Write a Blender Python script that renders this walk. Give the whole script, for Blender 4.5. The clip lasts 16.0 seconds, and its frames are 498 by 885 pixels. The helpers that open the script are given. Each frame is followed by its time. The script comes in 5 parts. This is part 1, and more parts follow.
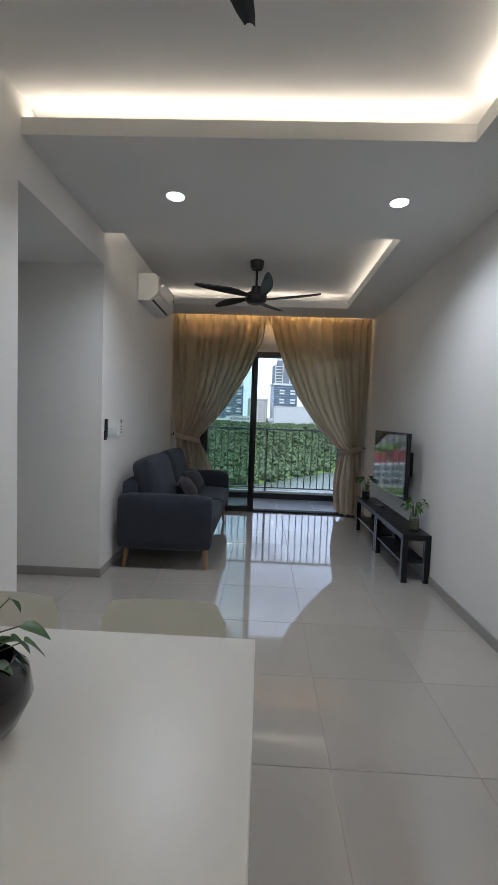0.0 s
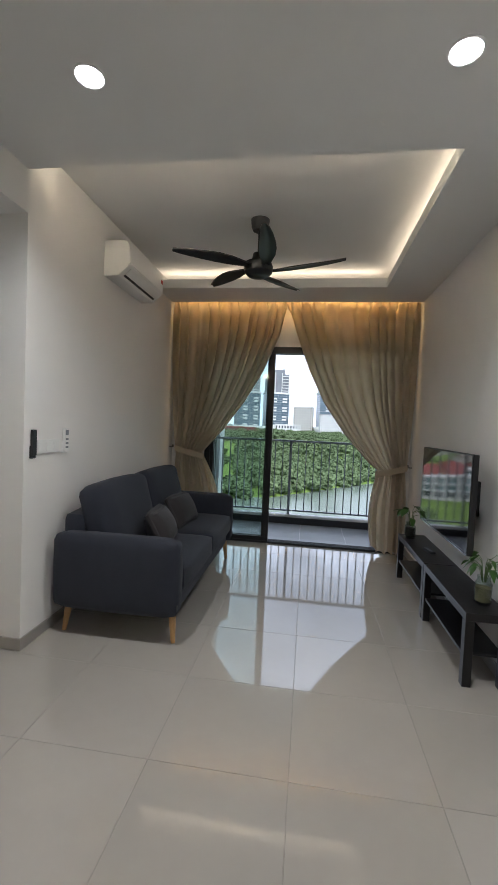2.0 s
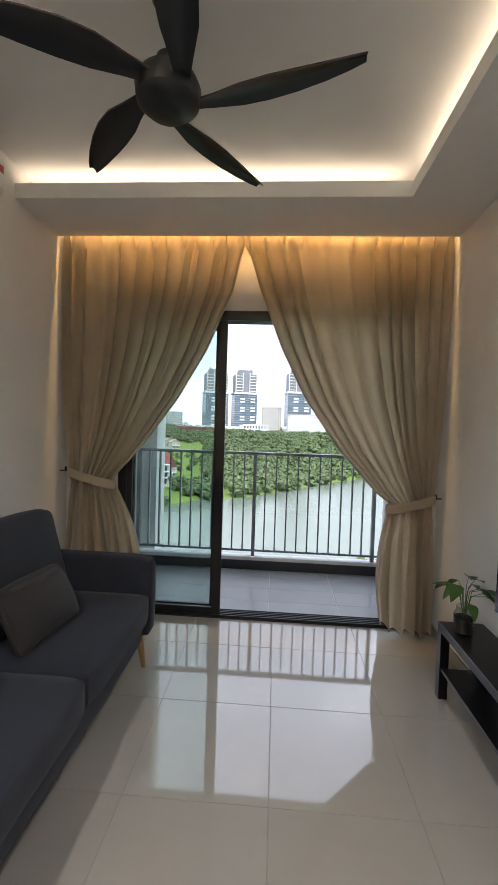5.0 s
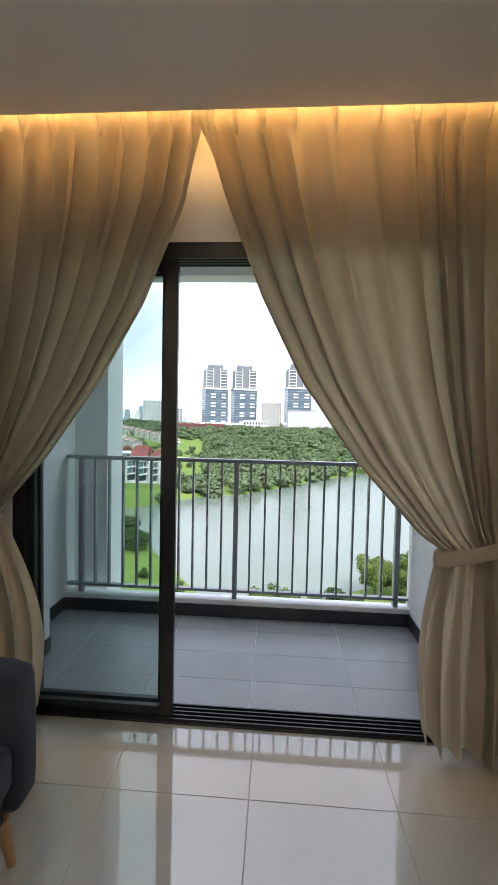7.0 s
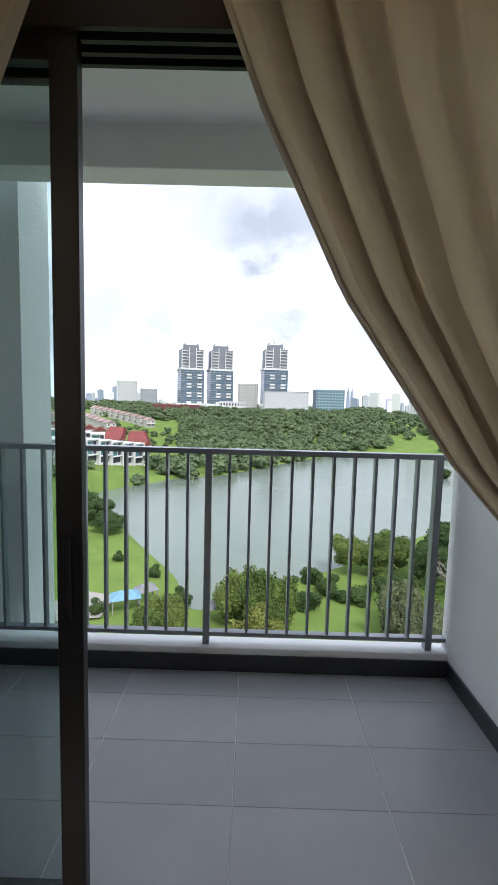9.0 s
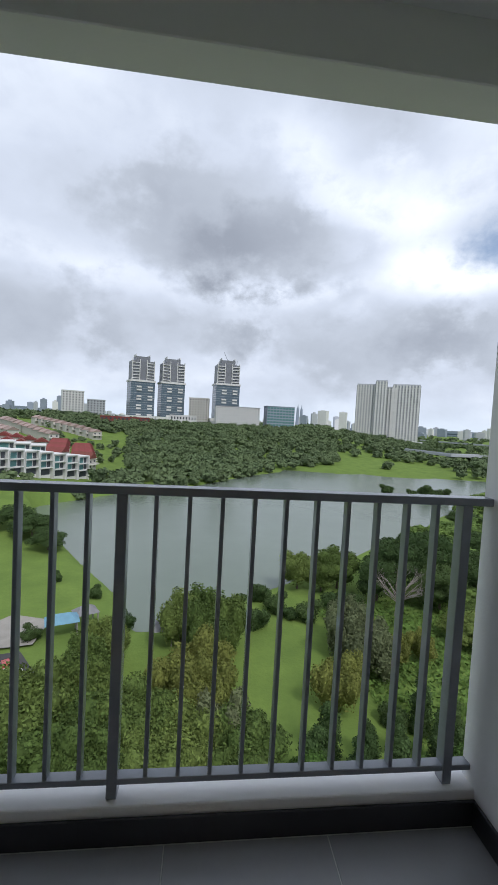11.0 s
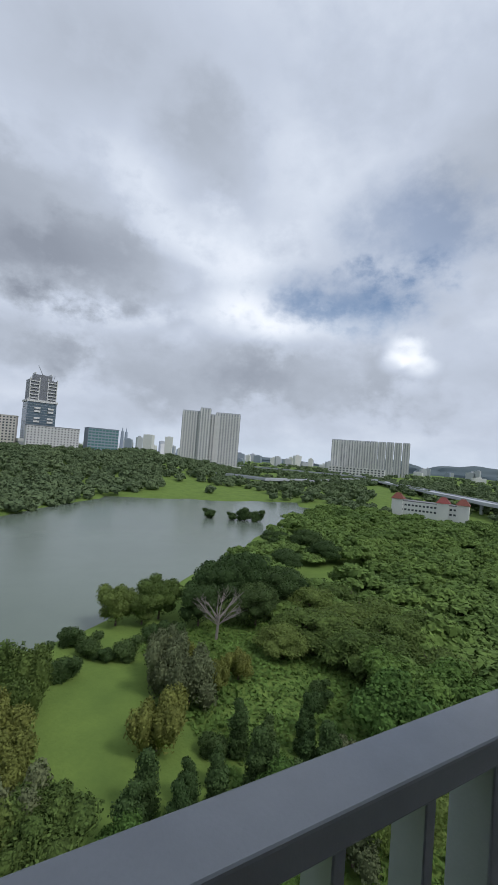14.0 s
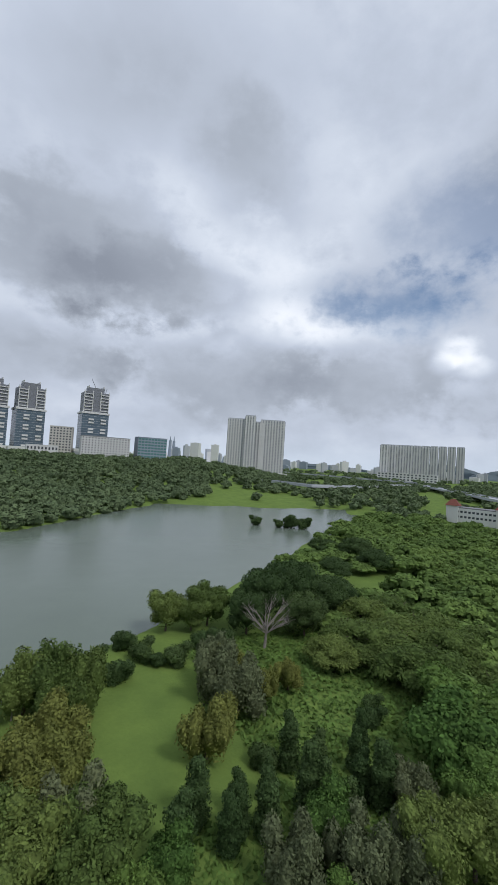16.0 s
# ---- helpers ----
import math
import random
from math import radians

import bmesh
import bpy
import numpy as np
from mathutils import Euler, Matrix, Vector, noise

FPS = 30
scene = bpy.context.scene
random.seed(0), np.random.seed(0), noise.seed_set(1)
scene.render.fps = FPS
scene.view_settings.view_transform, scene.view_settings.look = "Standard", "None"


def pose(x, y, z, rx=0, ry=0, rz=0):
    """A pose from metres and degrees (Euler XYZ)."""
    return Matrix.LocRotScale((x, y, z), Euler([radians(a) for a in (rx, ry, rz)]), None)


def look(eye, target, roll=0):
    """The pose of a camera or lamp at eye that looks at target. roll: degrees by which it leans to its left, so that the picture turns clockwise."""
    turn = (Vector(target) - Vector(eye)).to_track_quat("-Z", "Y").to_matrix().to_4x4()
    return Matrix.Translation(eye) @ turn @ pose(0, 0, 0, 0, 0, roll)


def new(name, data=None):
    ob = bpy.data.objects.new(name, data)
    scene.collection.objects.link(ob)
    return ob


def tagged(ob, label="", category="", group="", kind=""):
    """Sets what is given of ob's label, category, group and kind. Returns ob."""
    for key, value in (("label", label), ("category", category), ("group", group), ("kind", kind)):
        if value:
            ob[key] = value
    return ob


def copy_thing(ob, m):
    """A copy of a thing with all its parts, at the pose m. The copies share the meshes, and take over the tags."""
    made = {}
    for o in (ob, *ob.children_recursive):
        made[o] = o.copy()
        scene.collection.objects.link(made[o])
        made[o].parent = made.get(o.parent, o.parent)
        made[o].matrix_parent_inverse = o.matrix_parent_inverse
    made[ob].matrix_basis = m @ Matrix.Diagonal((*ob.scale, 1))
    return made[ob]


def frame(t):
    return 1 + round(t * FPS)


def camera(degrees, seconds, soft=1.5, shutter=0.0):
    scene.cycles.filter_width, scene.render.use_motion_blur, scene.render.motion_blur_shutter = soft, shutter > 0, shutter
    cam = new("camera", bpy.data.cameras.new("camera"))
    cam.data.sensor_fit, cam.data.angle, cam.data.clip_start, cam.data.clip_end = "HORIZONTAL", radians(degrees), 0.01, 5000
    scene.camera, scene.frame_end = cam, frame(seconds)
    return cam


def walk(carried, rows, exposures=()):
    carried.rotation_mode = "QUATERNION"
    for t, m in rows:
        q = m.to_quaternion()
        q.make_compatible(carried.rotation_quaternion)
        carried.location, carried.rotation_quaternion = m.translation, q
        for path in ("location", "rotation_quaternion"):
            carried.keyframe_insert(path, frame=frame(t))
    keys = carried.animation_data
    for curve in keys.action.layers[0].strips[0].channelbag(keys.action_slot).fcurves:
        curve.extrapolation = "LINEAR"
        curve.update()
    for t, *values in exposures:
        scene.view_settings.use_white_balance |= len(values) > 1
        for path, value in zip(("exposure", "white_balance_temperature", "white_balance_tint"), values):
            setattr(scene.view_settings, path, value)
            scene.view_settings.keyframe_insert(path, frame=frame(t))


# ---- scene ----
cam = camera(62.2, 16.0)
PATH = [
    (0, (0.33, 0.519, 1.409), (0.271, 2.514, 1.293), 2.1),
    (0.5, (0.439, 0.799, 1.416), (0.295, 2.792, 1.32), 2.3),
    (1, (0.549, 1.085, 1.432), (0.331, 3.071, 1.343), 2.5),
    (1.5, (0.649, 1.38, 1.448), (0.386, 3.361, 1.364), 2.5),
    (2, (0.673, 1.69, 1.447), (0.393, 3.669, 1.362), 2.5),
    (2.5, (0.677, 1.986, 1.457), (0.408, 3.966, 1.369), 2.7),
    (3, (0.687, 2.292, 1.474), (0.444, 4.275, 1.384), 2.7),
    (5.3, (0.64, 3.714, 1.543), (0.514, 5.709, 1.466), 1.8),
    (5.5, (0.673, 3.836, 1.563), (0.537, 5.83, 1.478), 1.5),
    (6, (0.725, 4.127, 1.579), (0.59, 6.121, 1.5), 1.4),
    (6.5, (0.741, 4.425, 1.574), (0.606, 6.418, 1.489), 1.4),
    (7, (0.737, 4.711, 1.542), (0.607, 6.704, 1.446), 1.3),
    (7.5, (0.727, 4.997, 1.528), (0.621, 6.99, 1.407), 1.2),
    (8, (0.683, 5.267, 1.491), (0.621, 7.261, 1.342), 1.0),
    (8.2, (0.666, 5.374, 1.515), (0.616, 7.365, 1.329), 1.1),
    (10.3, (0.665, 6.196, 1.455), (0.757, 8.188, 1.303), 2.3),
    (10.5, (0.675, 6.288, 1.463), (0.796, 8.279, 1.324), 2.5),
    (11, (0.697, 6.533, 1.492), (0.919, 8.518, 1.389), 3.1),
    (11.5, (0.713, 6.771, 1.513), (1.07, 8.738, 1.448), 3.6),
    (12, (0.767, 6.961, 1.534), (1.271, 8.897, 1.506), 3.4),
    (12.5, (0.852, 7.19, 1.521), (1.507, 9.08, 1.522), 3.5),
    (13, (0.947, 7.428, 1.504), (1.742, 9.264, 1.527), 3.7),
    (13.5, (1.12, 7.62, 1.504), (2.033, 9.4, 1.549), 4.1),
    (14, (1.220, 7.743, 1.520), (2.218, 9.474, 1.590), 4.4),
    (14.5, (1.280, 7.845, 1.520), (2.319, 9.551, 1.615), 4.5),
    (15, (1.310, 7.890, 1.530), (2.332, 9.605, 1.640), 4.3),
    (15.5, (1.320, 7.913, 1.529), (2.265, 9.673, 1.636), 4.0),
    (16, (1.325, 7.924, 1.528), (2.126, 9.754, 1.616), 3.7),
]
EXPOSURES = [(0.0, 1.2, 5500, 10), (1.2, 1.35, 5800, 10), (3.0, 1.65, 6050, 10), (5.3, 1.85, 6350, 13), (8.2, 1.65, 6300, 13), (10.4, 0.6, 6350, 11), (12.0, 0.35, 6350, 10), (14.0, 0.12, 6300, 10), (16.0, 0.08, 6300, 10)]
walk(cam, [(t, look(e, a, r)) for t, e, a, r in PATH], EXPOSURES)

# ---- world, sun, lamps ----
SKY_AZ = radians(155)
world = bpy.data.worlds.new("world")
scene.world = world
world.use_nodes = True


def build_sky():
    nt = world.node_tree
    n, ln = nt.nodes, nt.links
    n.clear()
    out = n.new("ShaderNodeOutputWorld")
    bg = n.new("ShaderNodeBackground")
    ln.new(bg.outputs[0], out.inputs[0])
    sky = n.new("ShaderNodeTexSky")
    sky.sky_type, sky.sun_disc = "NISHITA", False
    sky.sun_elevation, sky.sun_rotation = radians(52), SKY_AZ
    co = n.new("ShaderNodeTexCoord")
    sep = n.new("ShaderNodeSeparateXYZ")
    ln.new(co.outputs["Generated"], sep.inputs[0])

    def math_node(op, a, b=None, clamp=False):
        m = n.new("ShaderNodeMath")
        m.operation, m.use_clamp = op, clamp
        for i, v in enumerate((a, b)):
            if v is None:
                continue
            if isinstance(v, (int, float)):
                m.inputs[i].default_value = v
            else:
                ln.new(v, m.inputs[i])
        return m.outputs[0]

    # cloud deck: the view direction laid on a flat layer overhead
    up = math_node("ADD", math_node("MAXIMUM", sep.outputs[2], 0.0), 0.42)
    px, py = math_node("DIVIDE", sep.outputs[0], up), math_node("DIVIDE", sep.outputs[1], up)
    comb = n.new("ShaderNodeCombineXYZ")
    ln.new(px, comb.inputs[0])
    ln.new(py, comb.inputs[1])

    def cloud_noise(scale, detail, rough, shift, distort=0.0):
        mp = n.new("ShaderNodeMapping")
        mp.inputs["Location"].default_value = shift
        ln.new(comb.outputs[0], mp.inputs[0])
        t = n.new("ShaderNodeTexNoise")
        t.inputs["Scale"].default_value, t.inputs["Detail"].default_value = scale, detail
        t.inputs["Roughness"].default_value, t.inputs["Distortion"].default_value = rough, distort
        ln.new(mp.outputs[0], t.inputs["Vector"])
        return t.outputs[0]

    big = cloud_noise(2.0, 7, 0.50, CLOUD_SHIFT, 0.15)
    fine = cloud_noise(7.0, 6, 0.55, (4.0, 1.5, 0), 0.3)
    body = math_node("ADD", math_node("MULTIPLY", big, 0.8), math_node("MULTIPLY", fine, 0.2))

    def dir_noise(scale, detail, rough, shift):
        mp = n.new("ShaderNodeMapping")
        mp.inputs["Location"].default_value = shift
        mp.inputs["Scale"].default_value = (1, 1, 1.35)
        ln.new(co.outputs["Generated"], mp.inputs[0])
        t = n.new("ShaderNodeTexNoise")
        t.inputs["Scale"].default_value, t.inputs["Detail"].default_value, t.inputs["Roughness"].default_value = scale, detail, rough
        ln.new(mp.outputs[0], t.inputs["Vector"])
        return t.outputs[0]

    puff = math_node("ADD", math_node("MULTIPLY", dir_noise(5.5, 8, 0.56, (3, 1, 2)), 0.65), math_node("MULTIPLY", dir_noise(16.0, 6, 0.6, (1, 5, 0)), 0.35))
    az_now = math_node("ARCTAN2", sep.outputs[0], sep.outputs[1])
    el_now = math_node("ARCSINE", sep.outputs[2])
    torn = math_node("MULTIPLY", math_node("SUBTRACT", puff, 0.5), 4.2)

    def mass(az, el, wide, tall, power, edge=0.55):
        # one cloud mass at its compass angle and height, its edge torn by the noise
        d = math_node("DIVIDE", math_node("SUBTRACT", az_now, radians(az)), radians(wide))
        e = math_node("DIVIDE", math_node("SUBTRACT", el_now, radians(el)), radians(tall))
        r = math_node("SQRT", math_node("ADD", math_node("MULTIPLY", d, d), math_node("MULTIPLY", e, e)))
        m = n.new("ShaderNodeMapRange")
        m.interpolation_type = "SMOOTHSTEP"
        m.inputs[1].default_value, m.inputs[2].default_value = 1.0 + edge, 1.0 - edge
        m.inputs[3].default_value, m.inputs[4].default_value = 0.0, power
        ln.new(math_node("ADD", r, torn), m.inputs[0])
        return m.outputs[0]

    shade = math_node("ADD", math_node("MULTIPLY", body, 0.42), math_node("ADD", math_node("MULTIPLY", puff, 0.30), 0.125))
    for m in MASSES:
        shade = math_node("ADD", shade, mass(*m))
    ramp = n.new("ShaderNodeValToRGB")
    el = ramp.color_ramp.elements
    el[0].position, el[0].color = 0.24, (0.90, 0.92, 0.96, 1)
    el[1].position, el[1].color = 0.90, (0.25, 0.275, 0.325, 1)
    mid = el.new(0.40)
    mid.color = (0.64, 0.685, 0.76, 1)
    mid = el.new(0.52)
    mid.color = (0.49, 0.535, 0.62, 1)
    mid = el.new(0.66)
    mid.color = (0.375, 0.41, 0.47, 1)
    ln.new(shade, ramp.inputs[0])

    # blue gaps between the clouds
    gap = mass(42.5, 21.7, 9.5, 3.0, 0.9, 0.8)
    gap = math_node("ADD", gap, mass(51, 28.5, 8, 4.2, 0.55, 0.9))
    gap = math_node("MULTIPLY", gap, math_node("SUBTRACT", 1.9, math_node("MULTIPLY", puff, 2.0), True), True)
    skyc = n.new("ShaderNodeMix")
    skyc.data_type = "RGBA"
    scaled = n.new("ShaderNodeVectorMath")
    scaled.operation = "SCALE"
    scaled.inputs["Scale"].default_value = 0.10
    ln.new(sky.outputs[0], scaled.inputs[0])
    ln.new(gap, skyc.inputs[0])
    ln.new(ramp.outputs[0], skyc.inputs[6])
    ln.new(scaled.outputs[0], skyc.inputs[7])

    # pale band low over the horizon
    low = n.new("ShaderNodeMix")
    low.data_type = "RGBA"
    f = math_node("POWER", math_node("SUBTRACT", 1.0, math_node("MULTIPLY", math_node("ABSOLUTE", sep.outputs[2]), 11.0), True), 1.6)
    ln.new(math_node("MULTIPLY", f, 0.75), low.inputs[0])
    ln.new(skyc.outputs[2], low.inputs[6])
    low.inputs[7].default_value = (0.53, 0.60, 0.69, 1)
    ln.new(low.outputs[2], bg.inputs[0])
    bg.inputs[1].default_value = 1.05


# cloud masses: compass angle, height, width, tallness (degrees), weight (+ dark, - bright)
CLOUD_SHIFT = (2.3, 0.7, 0.0)
MASSES = ((0.9, 26, 12, 6.5, 0.17, 0.5), (13, 22.3, 11, 4.0, 0.18, 0.5), (20, 11, 13, 6.3, 0.17, 0.5), (39, 11, 11, 5.0, 0.17, 0.5), (-10.5, 25, 10, 6.0, 0.11, 0.7), (-24, 11, 9, 5, 0.16, 0.6),
          (-6, 12, 10, 4.5, 0.15, 0.7), (3, 10.5, 5, 2.2, 0.08, 0.5), (23, 34.5, 6.5, 6, 0.15, 0.8), (59, 33, 6, 5.5, 0.13, 0.8), (56, 10, 9, 4.0, 0.10, 0.7), (8, 42, 16, 5, 0.08, 0.9),
          (33, 19.2, 9.0, 2.8, -0.17, 0.7), (25, 25, 8, 4, -0.10, 0.9), (50.2, 15.2, 1.9, 1.5, -0.20, 0.7), (52.0, 13.2, 1.7, 1.2, -0.18, 0.7), (48.6, 13.6, 1.3, 1.0, -0.14, 0.7), (6, 17.0, 14, 2.4, -0.10, 0.8), (-17, 17, 9, 3, -0.08, 0.9), (12, 30, 12, 3.5, -0.08, 0.9))
build_sky()


def sun_light():
    d = bpy.data.lights.new("sun", "SUN")
    d.energy, d.angle, d.color = 1.5, radians(14), (1.0, 0.96, 0.9)
    ob = new("sun", d)
    elev = radians(52)
    way = Vector((math.sin(SKY_AZ) * math.cos(elev), math.cos(SKY_AZ) * math.cos(elev), math.sin(elev)))
    ob.matrix_world = way.to_track_quat("Z", "Y").to_matrix().to_4x4()


sun_light()


def strip_up(name, x, y, z, sx, sy, watts, color, turn=180):
    """A flat LED strip that shines upwards (turn 180) or down (turn 0)."""
    d = bpy.data.lights.new(name, "AREA")
    d.shape, d.size, d.size_y, d.energy, d.color = "RECTANGLE", sx, sy, watts, color
    new(name, d).matrix_world = pose(x, y, z, turn)


S, CEIL = 2.885, 3.085          # underside of the dropped ceiling, raised ceiling
XL, XR, YW = -1.02, 1.87, 6.72  # side walls, window wall
COVE = (1.0, 0.79, 0.55)
AMBER = (1.0, 0.58, 0.20)
# LED strips on the ledges of the two raised trays, and in the curtain recess
strip_up("cove_strip", 1.49, 4.99, 2.985, 0.03, 2.1, 0.75, COVE)
strip_up("cove_strip", 0.17, 6.165, 2.985, 2.35, 0.03, 0.75, COVE)
strip_up("cove_strip", 0.17, 3.80, 2.985, 2.30, 0.03, 4.5, COVE)
strip_up("cove_strip", 0.17, 2.845, 2.985, 2.35, 0.03, 1.35, COVE)
strip_up("cove_strip", 1.44, 0.85, 2.985, 0.03, 3.7, 5.5, COVE)
# unseen south strip, added at high power to brighten the table and chairs
strip_up("cove_strip", 0.17, -1.50, 2.985, 2.35, 0.03, 22.0, COVE)
strip_up("recess_strip", 0.42, 6.554, 3.06, 2.6, 0.015, 4.5, AMBER, 0)
for lx, ly in ((-0.31, 3.37), (1.19, 3.39)):
    d = bpy.data.lights.new("downlight_lamp", "SPOT")
    d.energy, d.spot_size, d.spot_blend, d.shadow_soft_size, d.color = 30, radians(150), 1.0, 0.05, (1.0, 0.97, 0.92)
    new("downlight_lamp", d).matrix_world = look((lx, ly, S - 0.02), (lx, ly + 0.001, 0))


# ---- materials ----
def material(name, color, rough=0.5, metal=0.0, vary=0.12, scale=6.0, bump=0.0, bump_scale=60.0, dark=None,
             coat=0.0, spec=0.5, per_object=0.0, per_island=0.0, stretch=(1, 1, 1), rough_vary=0.0, sheen=0.0, trans=0.0):
    m = bpy.data.materials.new(name)
    m.use_nodes = True
    nt = m.node_tree
    n, ln = nt.nodes, nt.links
    b = n["Principled BSDF"]
    b.inputs["Roughness"].default_value, b.inputs["Metallic"].default_value = rough, metal
    b.inputs["Coat Weight"].default_value, b.inputs["Coat Roughness"].default_value = coat, 0.05
    b.inputs["Sheen Weight"].default_value = sheen
    b.inputs["Specular IOR Level"].default_value = spec
    b.inputs["Coat IOR"].default_value = 1.7
    co = n.new("ShaderNodeTexCoord")
    mp = n.new("ShaderNodeMapping")
    mp.inputs["Scale"].default_value = stretch
    ln.new(co.outputs["Object"], mp.inputs[0])

    def noise_tex(sc, detail=5):
        t = n.new("ShaderNodeTexNoise")
        t.inputs["Scale"].default_value, t.inputs["Detail"].default_value = sc, detail
        ln.new(mp.outputs[0], t.inputs["Vector"])
        return t.outputs[0]

    def mix(fac, a, c, mode="MIX"):
        x = n.new("ShaderNodeMix")
        x.data_type, x.blend_type = "RGBA", mode
        for i, v in ((0, fac), (6, a), (7, c)):
            if isinstance(v, (int, float)):
                x.inputs[i].default_value = v
            elif isinstance(v, tuple):
                x.inputs[i].default_value = (*v, 1)
            else:
                ln.new(v, x.inputs[i])
        return x.outputs[2]

    dark = dark or tuple(c * (1 - 2.2 * vary) for c in color)
    col = mix(noise_tex(scale), tuple(min(c * (1 + vary), 1) for c in color), dark)
    col = mix(noise_tex(scale * 9, 3), col, mix(0.5, col, dark))
    if per_object:
        oi = n.new("ShaderNodeObjectInfo")
        hsv = n.new("ShaderNodeHueSaturation")
        mr = n.new("ShaderNodeMapRange")
        mr.inputs[3].default_value, mr.inputs[4].default_value = 1 - per_object, 1 + per_object
        ln.new(oi.outputs["Random"], mr.inputs[0])
        ln.new(mr.outputs[0], hsv.inputs["Value"])
        mh = n.new("ShaderNodeMapRange")
        mh.inputs[3].default_value, mh.inputs[4].default_value = 0.5 + per_object * 0.06, 0.5 - per_object * 0.06
        ln.new(oi.outputs["Random"], mh.inputs[0])
        ln.new(mh.outputs[0], hsv.inputs["Hue"])
        ln.new(col, hsv.inputs["Color"])
        col = hsv.outputs[0]
    if per_island:
        ge = n.new("ShaderNodeNewGeometry")
        hs2 = n.new("ShaderNodeHueSaturation")
        mr = n.new("ShaderNodeMapRange")
        mr.inputs[3].default_value, mr.inputs[4].default_value = 1 - per_island, 1 + per_island
        ln.new(ge.outputs["Random Per Island"], mr.inputs[0])
        ln.new(mr.outputs[0], hs2.inputs["Value"])
        ln.new(col, hs2.inputs["Color"])
        col = hs2.outputs[0]
    ln.new(col, b.inputs["Base Color"])
    if rough_vary:
        mr = n.new("ShaderNodeMapRange")
        mr.inputs[3].default_value, mr.inputs[4].default_value = max(rough - rough_vary, 0.01), rough + rough_vary
        ln.new(noise_tex(scale * 2.3), mr.inputs[0])
        ln.new(mr.outputs[0], b.inputs["Roughness"])
    if bump:
        bp = n.new("ShaderNodeBump")
        bp.inputs["Strength"].default_value, bp.inputs["Distance"].default_value = 1.0, bump
        ln.new(noise_tex(bump_scale, 4), bp.inputs["Height"])
        ln.new(bp.outputs[0], b.inputs["Normal"])
    if trans:
        tr = n.new("ShaderNodeBsdfTranslucent")
        ln.new(col, tr.inputs[0])
        mx = n.new("ShaderNodeMixShader")
        mx.inputs[0].default_value = trans
        ln.new(b.outputs[0], mx.inputs[1])
        ln.new(tr.outputs[0], mx.inputs[2])
        ln.new(mx.outputs[0], n["Material Output"].inputs[0])
    return m


def glow(name, color, strength):
    m = bpy.data.materials.new(name)
    m.use_nodes = True
    b = m.node_tree.nodes["Principled BSDF"]
    b.inputs["Base Color"].default_value = (0.8, 0.8, 0.8, 1)
    b.inputs["Emission Color"].default_value, b.inputs["Emission Strength"].default_value = (*color, 1), strength
    return m


def clear_glass(name, tint):
    # thin pane: mostly see-through with a mirror-like sheen
    m = bpy.data.materials.new(name)
    m.use_nodes = True
    n, ln = m.node_tree.nodes, m.node_tree.links
    n.remove(n["Principled BSDF"])
    tr, gl, mx, fr, pw, mr = (n.new("ShaderNodeBsdfTransparent"), n.new("ShaderNodeBsdfGlossy"), n.new("ShaderNodeMixShader"),
                              n.new("ShaderNodeLayerWeight"), n.new("ShaderNodeMath"), n.new("ShaderNodeMapRange"))
    tr.inputs[0].default_value = (*tint, 1)
    gl.inputs["Roughness"].default_value = 0.02
    fr.inputs[0].default_value = 0.5
    pw.operation, pw.inputs[1].default_value = "POWER", 5.0
    mr.inputs[3].default_value, mr.inputs[4].default_value = 0.03, 0.9
    ln.new(fr.outputs["Facing"], pw.inputs[0])
    ln.new(pw.outputs[0], mr.inputs[0])
    ln.new(mr.outputs[0], mx.inputs[0])
    ln.new(tr.outputs[0], mx.inputs[1])
    ln.new(gl.outputs[0], mx.inputs[2])
    ln.new(mx.outputs[0], n["Material Output"].inputs[0])
    return m


M_WALL = material("wall_paint", (0.84, 0.825, 0.80), 0.75, vary=0.025, scale=1.6, bump=0.0006, bump_scale=90)
M_CEIL = material("ceiling_paint", (0.82, 0.815, 0.80), 0.85, vary=0.02, scale=1.2, bump=0.0004, bump_scale=80)
M_OUTWALL = material("balcony_paint", (0.83, 0.83, 0.835), 0.8, vary=0.03, scale=2.0, bump=0.0008, bump_scale=70)
M_SKIRT = material("skirting_tile", (0.36, 0.335, 0.305), 0.3, vary=0.06, scale=8)
M_TILE = material("polished_tile", (0.44, 0.408, 0.368), 0.04, vary=0.05, scale=2.2, per_object=0.03, rough_vary=0.03, coat=0.9,
                  bump=0.00008, bump_scale=3.0)
M_GROUT = material("grout", (0.34, 0.315, 0.285), 0.8, vary=0.1, scale=20)
M_SLATE = material("balcony_tile", (0.31, 0.312, 0.335), 0.26, vary=0.08, scale=3, per_object=0.06, rough_vary=0.02, bump=0.00015, bump_scale=60)
# dark slate, with the shade of the upright face put into the colour
M_SHADESLATE = material("balcony_skirting", (0.028, 0.028, 0.034), 0.4, vary=0.1, scale=5)
M_SLATE_GROUT = material("balcony_grout", (0.55, 0.55, 0.54), 0.85)
M_ALU = material("black_aluminium", (0.012, 0.012, 0.014), 0.38, vary=0.1, scale=12)
M_RAIL = material("grey_powder_coat", (0.26, 0.283, 0.32), 0.25, coat=0.3, vary=0.08, scale=25, bump=0.0002, bump_scale=300)
M_GLASS = clear_glass("door_glass", (0.875, 0.92, 0.91))


